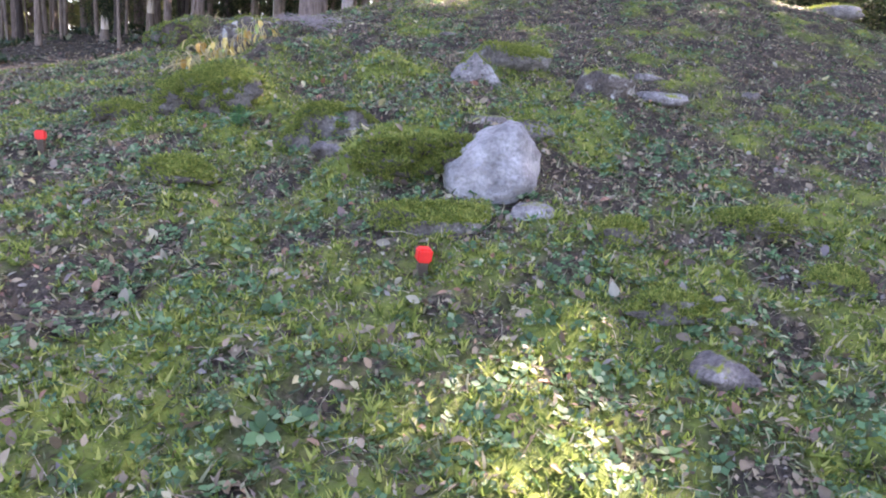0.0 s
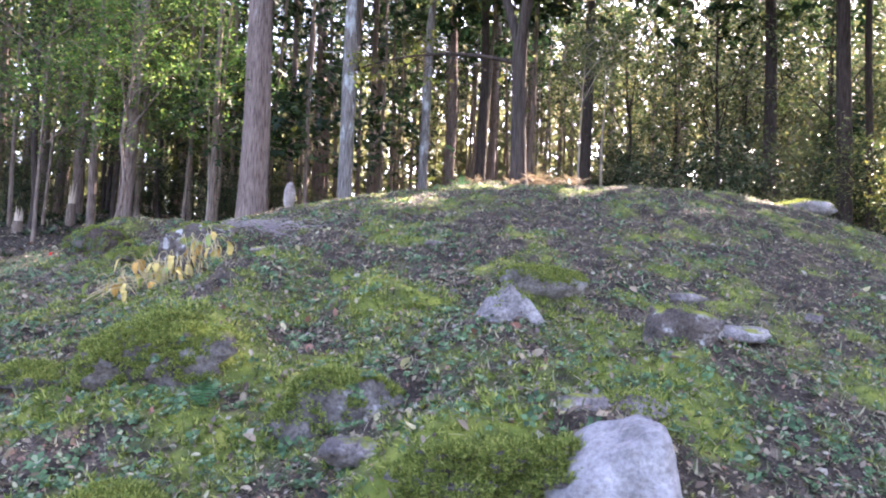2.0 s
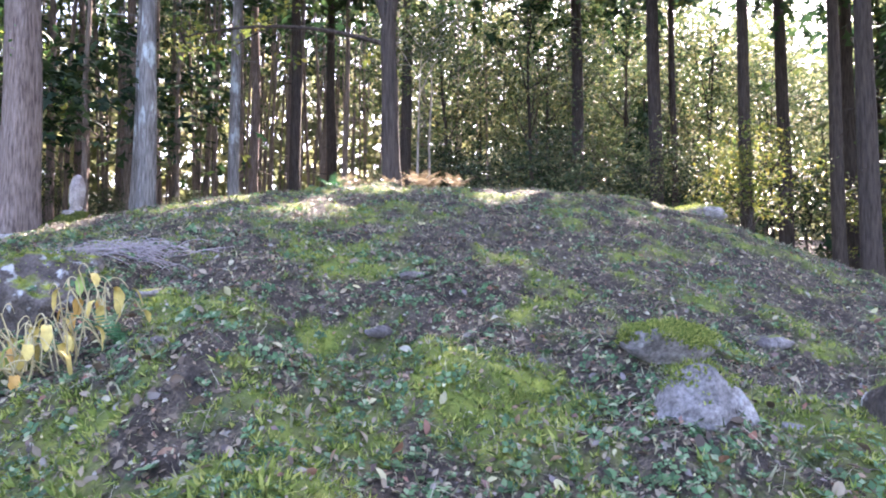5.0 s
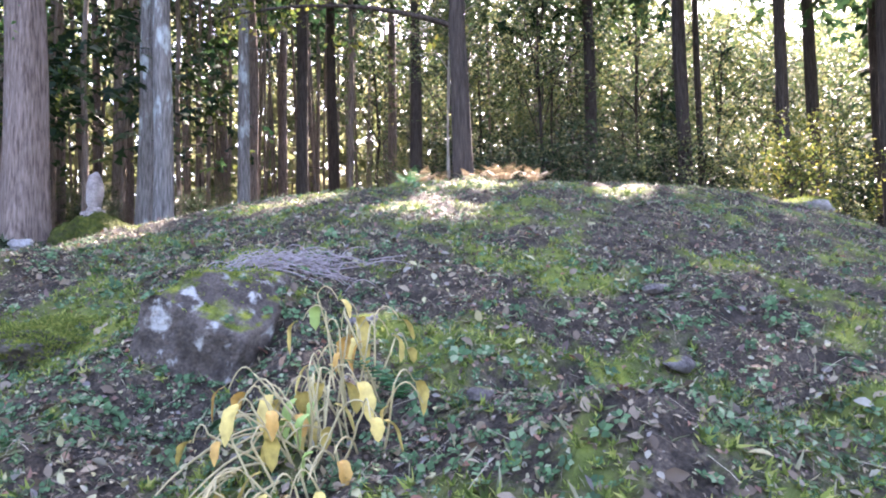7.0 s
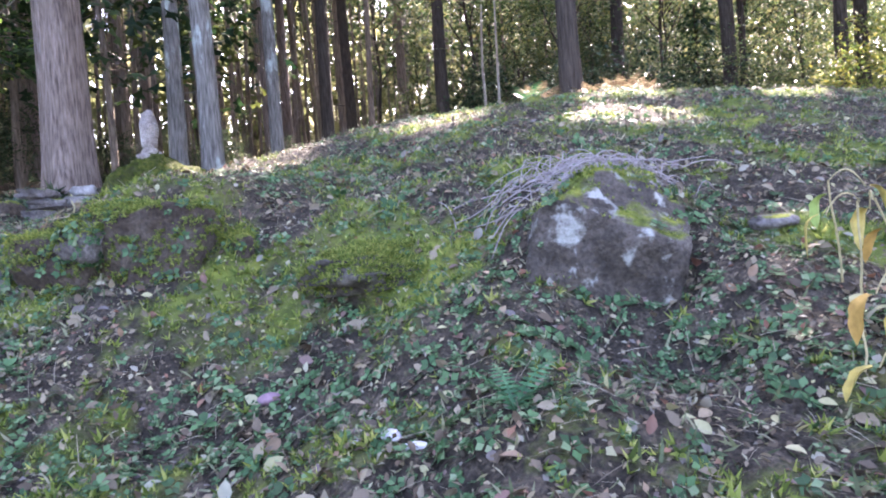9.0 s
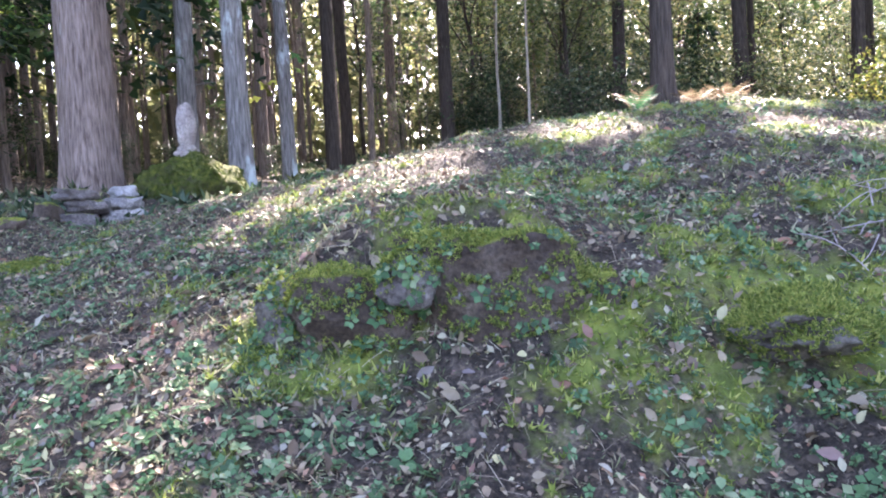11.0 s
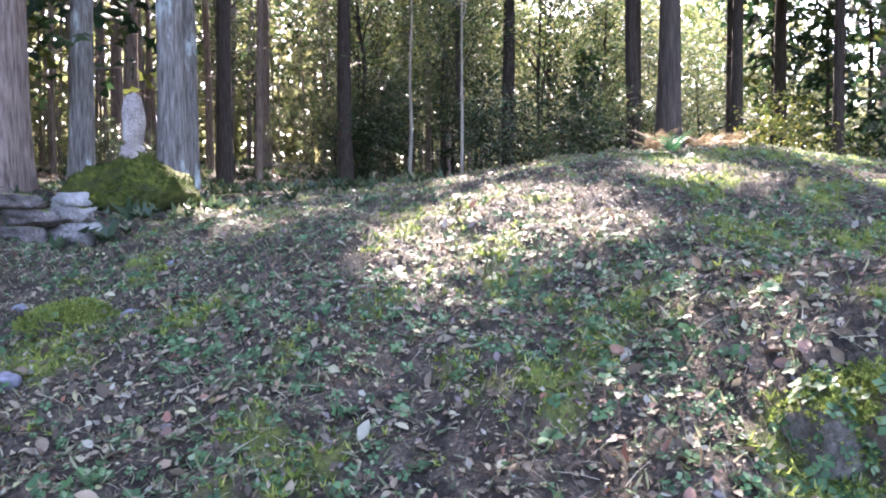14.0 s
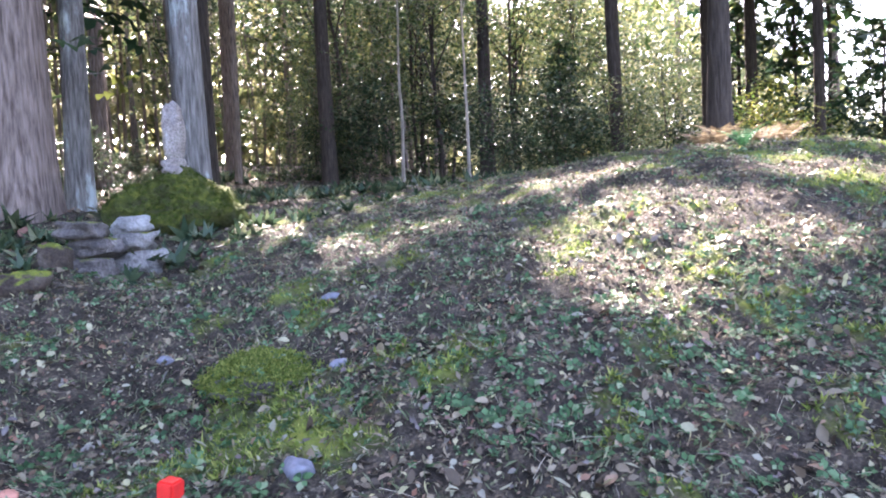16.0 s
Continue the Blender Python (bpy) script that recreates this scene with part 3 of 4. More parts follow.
for k, tree in enumerate(kinds + poles):
    put(tree, -7 + 3.1 * k, 27.5 + (k % 3) * 1.3)
taken = [(-3.7, 19.4), (-1.4, 19.6), (-1.5, 22), (.9, 22.7), (11.4, 17.9), (6.1, 21.5)] + [(-7 + 3.1 * k, 27.5 + (k % 3) * 1.3) for k in range(9)]
count = 0
for n in range(6000):
    x, y = r.uniform(-28, 34), r.uniform(14, 52)
    if x > 13 and y < 24 + (x - 13) * .6:
        continue                                # the open edge
    if y < 24.5 - .45 * max(x - 4, 0) and x > -4.6 or y < 21.5 and x < -4.5:
        continue
    thin = r.random() < (.62 if 1 < x < 13 else .3)
    gap = (1.0 if thin else 1.7) * (1 + max(y - 34, 0) * .04)
    if min((x - a) ** 2 + (y - b) ** 2 for a, b in taken) < gap * gap:
        continue
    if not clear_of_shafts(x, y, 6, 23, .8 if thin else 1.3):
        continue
    taken.append((x, y))
    src = poles[int(r.integers(3))] if thin else kinds[int(r.integers(6))]
    copy_thing(src, Matrix.Translation((x, y, float(gz(x, y)) - .05)) @ pose(0, 0, 0, r.normal(0, .8), r.normal(0, .8), r.uniform(0, 360)))
    count += 1
    if count > 330:
        break
# trees added behind the walker and on the flanks, for enclosure and shade
for x, y in ((-16, 6), (-19, 14), (-15, 20), (-21, -2), (-12, -11), (-4, -15), (5, -14), (13, -9), (20, -3), (-26, 8), (-24, 20), (-9, -20), (16, -16), (26, 4), (24, 13), (29, 20)):
    copy_thing(kinds[int(r.integers(6))], Matrix.Translation((x, y, float(gz(x, y)) - .05)) @ pose(0, 0, 0, 0, 0, r.uniform(0, 360)))

young = cedar("young_cedar", 7, .07, 1.2, 66, "young blue-green conifer with low branches", M_DARKBARK, 420, False, (0, 0), "young conifers", 1.8)
put(young, 16.2, 13.8)
for x, y, k in ((17.8, 15.6, 1.2), (14.4, 11.6, .8), (19, 13, 1.3), (13.2, 20.2, .7)):
    copy_thing(young, Matrix.Translation((x, y, float(gz(x, y)) - .05)) @ pose(0, 0, 0, 0, 0, x * 40) @ Matrix.Scale(k, 4))

# shrubs under the trees
shrubs = [broadleaf("shrub", 2.6 + .5 * k, .03, .5, 70 + k, ("dark glossy evergreen shrub under the trees", "leafy evergreen shrub under the trees", "light-leaved shrub at the wood's edge")[k],
                    M_DARKBARK, (M_GLOSS, M_GLOSS, M_LEAF)[k], 46, 34, (.10, .13, .09)[k], 1.2 + .2 * k, .25, group="undergrowth shrubs", category="shrub") for k in range(3)]
for k, s in enumerate(shrubs):
    put(s, 7.2 + 1.7 * k, 19.6 - .9 * k)
spots = [(r.uniform(6, 16), 0) for n in range(12)]
for x, _ in spots:
    y = 21.5 - .42 * (x - 4) + r.uniform(0, 6)
    copy_thing(shrubs[int(r.integers(3))], Matrix.Translation((x, y, float(gz(x, y)) - .05)) @ pose(0, 0, 0, 0, 0, r.uniform(0, 360)) @ Matrix.Scale(r.uniform(.7, 1.35), 4))
for n in range(34):
    x, y = r.uniform(-14, 5), r.uniform(23, 34)
    copy_thing(shrubs[int(r.integers(3))], Matrix.Translation((x, y, float(gz(x, y)) - .05)) @ pose(0, 0, 0, 0, 0, r.uniform(0, 360)) @ Matrix.Scale(r.uniform(.35, .9), 4))
for n in range(14):
    x, y = r.uniform(12, 26), r.uniform(8, 22)
    copy_thing(shrubs[2 if n % 2 else 1], Matrix.Translation((x, y, float(gz(x, y)) - .05)) @ pose(0, 0, 0, 0, 0, r.uniform(0, 360)) @ Matrix.Scale(r.uniform(.8, 1.5), 4))
# taller leafy trees deeper in
mids = [broadleaf("broadleaf_tree", 10 + k, .09, 3.0, 80 + k, "slender broad-leaved tree among the cedars, backlit", M_DARKBARK, (M_LEAF, M_LEAF)[k % 2], 120, 26, .15, 2.8, 2.0, group="broad-leaved trees") for k in range(2)]
put(mids[0], 8.6, 25.5)
put(mids[1], 15.5, 27)
for x, y in ((12, 29), (5, 31), (17, 33), (20, 29), (10, 35), (-8, 26), (-11, 29), (-6.5, 31), (23, 34), (2, 36), (14.5, 22.5), (18, 24), (-15, 25), (26, 26), (7, 27.5), (11, 23.5), (-6.3, 22.4), (-8.5, 23.5), (-10.5, 22.5), (3.4, 26.5), (9, 30), (13.5, 26), (22, 26.5), (19.5, 16)):
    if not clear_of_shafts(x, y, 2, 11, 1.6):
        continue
    copy_thing(mids[int(r.integers(2))], Matrix.Translation((x, y, float(gz(x, y)) - .05)) @ pose(0, 0, 0, 0, 0, r.uniform(0, 360)) @ Matrix.Scale(r.uniform(.75, 1.25), 4))

for n in range(24):
    x, y = (r.uniform(-16, -4) if n % 2 else r.uniform(11, 26)), r.uniform(27, 42)
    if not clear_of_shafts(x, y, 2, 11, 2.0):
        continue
    copy_thing(mids[n % 2], Matrix.Translation((x, y, float(gz(x, y)) - .05)) @ pose(0, 0, 0, 0, 0, r.uniform(0, 360)) @ Matrix.Scale(r.uniform(.7, 1.2), 4))
bough = cedar("young_cedar", 9, .08, 2.6, 67, "young dark conifer with spreading flat boughs", M_BROWNBARK, 800, False, (0, 0), "dark young conifers", 2.2, at=(-2.7, 22.6), leaf=(.3, .6))
for x, y, k in ((-4.4, 24.2, 1.1), (-5.3, 22.7, .9), (-.4, 24.8, 1.0), (-5.4, 27.5, 1.3)):
    copy_thing(bough, Matrix.Translation((x, y, float(gz(x, y)) - .05)) @ pose(0, 0, 0, 0, 0, x * 50) @ Matrix.Scale(k, 4))
for x, y, k in ((17.5, 21.5, 1.0), (23, 19, .7), (27, 17, .6), (21, 13.5, .45), (29, 22, .9), (22, 23, 1.0), (20, 21, .9), (25, 21.5, 1.0), (19.5, 18.5, .7), (26, 25, 1.2), (18.8, 24.5, 1.0)):
    copy_thing(mids[0], Matrix.Translation((x, y, float(gz(x, y)) - .05)) @ pose(0, 0, 0, 0, 0, x * 70) @ Matrix.Scale(k, 4))


def far_woods():
    r = np.random.default_rng(90)
    n = 38000
    a = r.uniform(-.9, 1.6, n)
    d = r.uniform(48, 75, n)
    x, y = np.sin(a) * d, np.cos(a) * d
    z = base_height(x, y) + r.random(n) ** 1.2 * 17 * np.clip(.4 + fbm(a * 14, a * 0, 5, 3), 0, 1.2) * np.clip((1.42 - a) / .25, .35, 1)
    turns = frames_of(r.normal(0, 1, (n, 3)), r.random(n) * 6.28)
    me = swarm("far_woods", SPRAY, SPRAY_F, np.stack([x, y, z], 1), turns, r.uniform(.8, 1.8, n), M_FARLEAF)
    tagged(new("far_woods", me), "distant woodland foliage, sunlight put into its pale colour", "woods", kind="stuff")


far_woods()


HERB, HERB_F = [], []
for k in range(5):
    a, e = k * 1.2566 + .2 * (k % 2), .25 + .3 * (k % 3)
    c, w = math.cos(a), math.sin(a)
    n = len(HERB)
    for p, q in ((.12, 0), (.55, .36), (1.0, 0), (.55, -.36)):
        HERB.append((c * p - w * q, w * p + c * q, .25 + p * e * .8 - .5 * p * p * e + .12 * abs(q)))
    HERB_F += [(n, n + 1, n + 2), (n, n + 2, n + 3)]


SEEDLING, SEEDLING_F = [], []
for k in range(6):
    a, e = k * 1.05 + .25 * (k % 2), .2 + .35 * (k % 3)
    c, w, size = math.cos(a), math.sin(a), .75 + .25 * (k % 2)
    n = len(SEEDLING)
    for p, q in ((.1, 0), (.32, .24), (.62, .30), (1.0, 0), (.62, -.30), (.32, -.24)):
        p, q = p * size, q * size
        SEEDLING.append((c * p - w * q, w * p + c * q, .3 + p * e - .65 * p * p * e + .16 * abs(q)))
    SEEDLING_F += [(n, n + 1, n + 5), (n + 1, n + 2, n + 5), (n + 2, n + 4, n + 5), (n + 2, n + 3, n + 4)]


# ---- rocks ----
def rock_bm(size, seed, rough=.16, cuts=(), detail=4, flat=.6, square=0.0):
    """A boulder: a ball with flattened faces and weathered relief, its foot below the ground."""
    bm = bmesh.new()
    bmesh.ops.create_icosphere(bm, subdivisions=detail, radius=1)
    off = Vector((seed * 3.7, seed * 1.9, seed * 5.3))
    r = random.Random(seed)
    planes = [Vector((r.gauss(0, 1), r.gauss(0, 1), r.gauss(0, .8))).normalized() for _ in range(9)]
    for v in bm.verts:
        p = v.co.copy()
        if square:
            p = p.lerp(p / max(abs(p.x), abs(p.y), abs(p.z)) * .86, square)
        for n in planes:
            d = p.dot(n)
            if d > 1 - flat * .55:
                p -= n * (d - (1 - flat * .55)) * .85
        for n, lim in cuts:
            n = Vector(n).normalized()
            d = p.dot(n)
            if d > lim:
                p -= n * (d - lim) * .92
        s = 1 + rough * noise.fractal(p * 1.7 + off, 1.0, 2.0, 4) + rough * .35 * noise.noise(p * 9 + off) - rough * .5 * max(0, .3 - abs(noise.noise(p * 2.6 + off * 2)) * 2)
        v.co = Vector((p.x * s * size[0], p.y * s * size[1], p.z * s * size[2]))
    return bm


def moss_tufts(bm, seed, count, up=.35, size=.0125, shade=None):
    """A coat of moss tufts on the upper faces of a rock."""
    r = np.random.default_rng(seed)
    bm.normal_update()
    pts, nor = [], []
    for f in bm.faces:
        n = f.normal
        if n.z > up - .25 * float(noise.noise(f.calc_center_median() * 5)):
            pts.append(f.calc_center_median())
            nor.append(n)
    if not pts:
        return None
    count = int(count * 1.7)
    k = r.integers(0, len(pts), count)
    pts, nor = np.array(pts)[k], np.array(nor)[k]
    pts = pts + r.normal(0, .012, pts.shape)
    shape, faces = star(6, 1.0, .75, .22)
    turns = frames_of(nor + r.normal(0, .3, nor.shape), r.random(count) * 6.28)
    return swarm("moss", shape, faces, pts, turns, r.uniform(.6, 1.4, count) * size, shade or M_MOSS)


def boulder(x, y, size, seed, label, material, turn=0.0, sink=.3, moss=0, up=.35, rough=.16, cuts=(), detail=4, name="boulder", category="rock", lift=0.0, group="", leaves=0):
    if material is M_ROCKMOSS:
        size, rough = (size[0] * 1.05, size[1] * 1.1, size[2] * .82), rough + .14
    z = float(gz(x, y)) + size[2] * (1 - 2 * sink) + lift
    ob = thing(name, x, y, z, label, category, group, turn)
    bm = rock_bm(size, seed, rough, cuts, detail)
    coat = moss_tufts(bm, seed, moss, up, .008 if name == "moss_mound" else .0125, M_MOSSDARK if name == "moss_mound" else None) if moss else None
    if leaves:
        k = rng.integers(0, len(bm.verts), leaves)
        bm.normal_update()
        bm.verts.ensure_lookup_table()
        at = np.array([bm.verts[int(q)].co[:] for q in k])
        nor = np.array([bm.verts[int(q)].normal[:] for q in k])
        under("creeping_leaves", swarm("creeping_leaves", HERB, HERB_F, at, frames_of(nor + (0, 0, .5), rng.random(leaves) * 6.28), rng.uniform(.015, .045, leaves), M_HERB), ob, "small green leaves creeping over the stone")
    part("stone", bm, material, ob)
    if coat:
        under("moss", coat, ob, "yellow-green moss growing on the stone")
    return ob


def rock(x, y, z, size, seed, label, material, turn=0.0, moss=0, up=.35, rough=.14, cuts=(), detail=4, square=.45, leaves=0, pieces=()):
    """A rock with its middle at a given height, of one stone or of several grown together."""
    ob = thing("boulder", x, y, z, label, "rock", turn=turn)
    for k, (at, dim, m) in enumerate(pieces or (((0, 0, 0), size, material),)):
        bm = rock_bm(dim, seed + k, rough, cuts, detail, square=square)
        bmesh.ops.translate(bm, verts=bm.verts, vec=at)
        share = moss if not pieces else int(moss * dim[0] * dim[1] / sum(q[1][0] * q[1][1] for q in pieces))
        coat = moss_tufts(bm, seed + k, share, up) if share else None
        if leaves:
            bm.normal_update()
            bm.verts.ensure_lookup_table()
            pick = [bm.verts[int(q)] for q in rng.integers(0, len(bm.verts), leaves)]
            at_v, nor = np.array([q.co[:] for q in pick]), np.array([q.normal[:] for q in pick])
            under("creeping_leaves", swarm("creeping_leaves", HERB, HERB_F, at_v, frames_of(nor + (0, 0, .5), rng.random(leaves) * 6.28), rng.uniform(.015, .045, leaves), M_HERB), ob, "small green leaves creeping over the stone")
        part("stone", bm, m, ob)
        if coat:
            under("moss", coat, ob, "yellow-green moss growing on the stone")
    return ob


lead = rock(.30, 4.15, .06, (.38, .33, .38), 3, "pale grey faceted boulder with a mossy shoulder", M_ROCK, 8, rough=.12, cuts=(((-.35, -1, .35), .52), ((1, -.55, .35), .55), ((-.62, -.1, .8), .50), ((.8, .1, .75), .66), ((.1, -.3, 1), .74)), square=.05)
bm = rock_bm((.44, .28, .12), 8, .5, (), 4, square=.1)
coat = moss_tufts(bm, 8, 13000, -.05)
hump = part("mossy_shoulder", bm, M_ROCKMOSS, lead, "moss-covered shoulder of the boulder")
hump.location = (-.34, .24, .06)
hump.rotation_euler = (0, -.12, 0)
ob = under("moss", coat, hump, "thick yellow-green moss")

block = rock(-4.11, 10.56, 1.10, (.7, .3, .3), 12, "long dark ledge of boulders covered in moss and small leaves", M_ROCKDARK, -39, 9000, .1, .2, (((0, -1, .12), .74), ((.1, 0, 1), .78)), 4, .55, 90,
             (((.30, .10, .02), (.42, .30, .31), M_ROCKDARK), ((-.20, .14, -.05), (.38, .30, .26), M_ROCKDARK), ((-.53, .12, -.05), (.12, .15, .24), M_ROCKMOSS), ((.02, -.06, .13), (.15, .13, .13), M_SLAB), ((-.54, -.06, -.2), (.12, .10, .09), M_SLAB), ((.66, .14, -.06), (.16, .2, .22), M_ROCKDARK)))
rock(-2.40, 8.86, .99, (.44, .34, .44), 15, "dark boulder with a large pale lichen patch", M_ROCKPATCH, -28, 400, .8, .14, (((-.3, -1, .2), .74), ((0, 0, 1), .8)), 5, .5, 40)
rock(-1.70, 5.43, .31, (.43, .36, .29), 17, "rounded boulder wholly covered with bright moss", M_ROCKMOSS, 5, 12000, .2, .34, (((.1, -1, .1), .78),), 4, .35, 60)
rock(-.74, 5.08, .16, (.36, .28, .24), 20, "mossy-topped stone with a pale broken face", M_ROCKMOSS, -6, 5000, .35, .18, (((.15, -1, .1), .72),), 4, .45, 60)
rock(.24, 5.80, .58, (.28, .24, .27), 23, "wedge-shaped grey stone flecked with lichen", M_ROCKPALE, 15, 300, .7, .12, (((-.35, -1, .3), .62), ((.8, -.1, .7), .5)), 4, .3)
rock(.62, 5.72, .50, (.19, .10, .07), 24, "flat grey stone leaning against a wedge-shaped one", M_ROCKPALE, -15, 0, square=.4)
rock(1.12, 5.44, .51, (.30, .26, .24), 29, "rounded grey boulder spotted with lichen", M_ROCKPATCH, 0, 100, .8, .12, square=.25)
rock(1.68, 5.76, .57, (.25, .12, .06), 31, "flat pale stone lying on the slope", M_ROCKPALE, -10)
rock(.55, 6.28, .83, (.32, .2, .13), 37, "flat stone with moss on its top", M_ROCKPALE, 8, 2200, .6)
rock(.20, 4.52, .29, (.20, .14, .08), 41, "low dark stone half sunk in the ground", M_SLAB, -15)
rock(.50, 4.62, .27, (.21, .13, .09), 43, "low dark stone half sunk in the ground", M_SLAB, 12, 300, .6)
rock(-.36, 6.42, .56, (.36, .22, .15), 47, "low mossy hummock over a buried stone", M_ROCKMOSS, 0, 5000, .1, .2)
rock(-.02, 3.68, -.21, (.32, .2, .17), 53, "low stone with moss on its front", M_ROCKMOSS, 5, 1800, .1)
rock(.46, 3.74, -.12, (.13, .09, .08), 59, "small smooth grey stone below a boulder", M_ROCKPALE, -25)
boulder(.98, 2.6, (.13, .11, .075), 61, "flat brown-grey stone in the moss", M_SLAB, -35, .35, 0)
boulder(.94, 3.02, (.17, .12, .08), 67, "stone with moss along its edge", M_ROCKMOSS, 15, .35, 700, .4)
rock(.84, 3.60, -.19, (.19, .13, .11), 71, "mossy stone among yellow moss", M_ROCKMOSS, 30, 1200, .3)
boulder(1.55, 3.75, (.2, .14, .09), 73, "low mossy stone in the ground", M_ROCKMOSS, -10, .4, 1200, .2)
boulder(1.75, 3.3, (.16, .12, .08), 79, "low mossy stone in the ground", M_ROCKMOSS, 40, .4, 900, .2)
for x, y, w, s, label in ((-.46, 7.62, .13, 83, "small pale flat stone lying in leaves"), (-1.06, 7.5, .11, 89, "small pale flat stone lying in leaves"), (-1.72, 8.55, .12, 97, "small pale flat stone lying in leaves"), (1.78, 6.68, .16, 101, "low flat grey stone in leaves"),
                          (1.1, 5.95, .07, 103, "small grey stone lying in litter"), (.0, 8.2, .12, 107, "low grey stone in litter"), (2.6, 6.4, .12, 109, "low grey stone in litter"), (-1.7, 7.45, .09, 113, "small pale stone under a fern")):
    boulder(x, y, (w, w * .65, w * .34), s, label, M_SLAB, s * 7, .25, 0, detail=3, name="stone", category="stone", group="small stones")
boulder(5.5, 10.8, (.5, .24, .14), 127, "low pale ridge of stone on the crest", M_ROCKPALE, -8, .42, 900, .6)
boulder(-.62, 4.62, (.16, .12, .08), 131, "low brown stone in litter", M_SLAB, 0, .35, 0)
boulder(-1.45, 4.3, (.22, .17, .11), 137, "low mossy hummock on the slope", M_ROCKMOSS, 0, .4, 1500, .0)
boulder(-2.35, 5.6, (.26, .2, .15), 139, "low mossy hummock on the slope", M_ROCKMOSS, 0, .4, 1800, .0)
boulder(-3.05, 9.6, (.36, .28, .12), 149, "low mossy hummock on the slope", M_ROCKMOSS, 0, .5, 3500, .0)
boulder(-5.0, 14.6, (.26, .3, .12), 151, "low mossy hummock among leaves", M_ROCKMOSS, 20, .48, 3000, .0, leaves=60)
boulder(-4.95, 16.85, (.2, .15, .13), 157, "dark lichen-spotted stone near a slab pile", M_ROCKDARK, 0, .3, 0)
for x, y, w, s, m, label in ((-3.54, 8.58, .055, 163, M_WHITE, "small white stone among green herbs"), (-3.62, 8.62, .04, 167, M_WHITE, "small white stone among green herbs"), (-3.52, 8.46, .045, 173, M_WHITE, "small white stone among green herbs"),
                             (-3.67, 9.28, .075, 179, M_PURPLE, "small purple-grey stone in the moss"), (-4.84, 14.24, .08, 181, M_BLUE, "small blue-grey stone among dead leaves"), (-5.62, 13.78, .10, 191, M_BLUE, "small blue-grey stone among dead leaves"),
                             (-4.95, 15.4, .08, 193, M_BLUE, "small blue-grey stone among dead leaves"), (-6.08, 14.78, .07, 197, M_PINK, "broken piece of pink terracotta"), (1.28, 1.98, .05, 199, M_WHITE, "small white stone among green herbs"),
                             (-4.23, 14.82, .09, 211, M_BLUE, "small grey stone lying in litter")):
    boulder(x, y, (w * .9, w * .62, w * .36), s, label, m, s * 5, .42, 0, detail=3, name="stone", category="stone", group="small stones")


# moss mound with the stone marker, and the slab pile by the large cedar
def stone_marker():
    mound = boulder(-2.5, 18.35, (.86, .74, .5), 223, "root mound thickly covered with dark green moss", M_MOSSMOUND, 0, .39, 16000, -.3, .28, name="moss_mound", category="mound")
    z = float(gz(-2.61, 18.27)) + .50
    ob = thing("stone_marker", -2.61, 18.27, z, "upright weathered stone set on rounded stones", "stone marker", turn=35)
    for k, (x, y, h, s) in enumerate((((-.13), 0, .09, (.16, .13, .10)), (.12, .02, .10, (.15, .13, .11)), (0, .05, .2, (.15, .13, .08)))):
        bm = rock_bm(s, 230 + k, .1, (), 3)
        part("base_stone", bm, M_STATUE, ob).location = (x, y, h)
    bm = rock_bm((.145, .115, .35), 241, .08, (((0, 0, -1), .8), ((.8, 0, .6), .8), ((-.8, 0, .6), .8)), 4, .1, square=.35)
    part("upright_stone", bm, M_STATUE, ob).location = (0, .03, .52)


stone_marker()
pile = thing("stone_pile", -3.85, 17.42, float(gz(-3.85, 17.42)) - .08, "pile of broken lichen-spotted slabs against a cedar", "stone pile", turn=20)
for k, (x, y, z, s, a) in enumerate(((-.35, 0, .06, (.28, .2, .10), 5), (.12, -.05, .07, (.3, .2, .11), -8), (.38, .1, .05, (.18, .16, .09), 20), (-.2, .05, .22, (.33, .2, .07), 3), (.18, .05, .24, (.27, .19, .08), -4),
                                     (-.28, .1, .35, (.3, .2, .06), 6), (.2, .08, .37, (.21, .16, .07), -6), (-.62, .05, .15, (.2, .17, .13), 15))):
    bm = rock_bm((s[0] * 1.15, s[1] * 1.1, s[2] * 1.6), 250 + k, .3, (((0, 0, 1), .55), ((0, -1, .2), .6), ((1, -.3, 0), .7), ((-1, -.2, 0), .75)), 3)
    p = part("slab", bm, (M_SLAB, M_ROCKPALE, M_SLAB, M_SLAB, M_ROCKPALE, M_SLAB, M_ROCK, M_ROCKDARK)[k], pile)
    p.matrix_local = pose(x * 1.15, y, z * 1.15, a * .5, a * .4, a * 2)


# ---- red survey pegs ----
def box_bm(w, d, h, bevel):
    bm = bmesh.new()
    bmesh.ops.create_cube(bm, size=1, matrix=Matrix.Translation((0, 0, h / 2)) @ Matrix.Diagonal((w, d, h, 1)))
    bmesh.ops.bevel(bm, geom=bm.edges[:], offset=bevel, segments=2, affect="EDGES")
    return bm


for x, y, tilt in ((-.05, 3.24, 6), (-2.63, 4.96, -4), (-6.02, 13.93, 5)):
    peg = thing("survey_peg", x, y, float(gz(x, y)) - .05, "wooden survey peg with a bright red plastic cap", "survey peg", "survey pegs")
    peg.matrix_world = pose(x, y, float(gz(x, y)) - .03, tilt, tilt / 2, 15)
    part("stake", box_bm(.042, .042, .15, .004), M_WOOD, peg, smooth=False)
    part("cap", box_bm(.062, .062, .06, .008), M_RED, peg, "red plastic cap", False).location = (0, 0, .12)


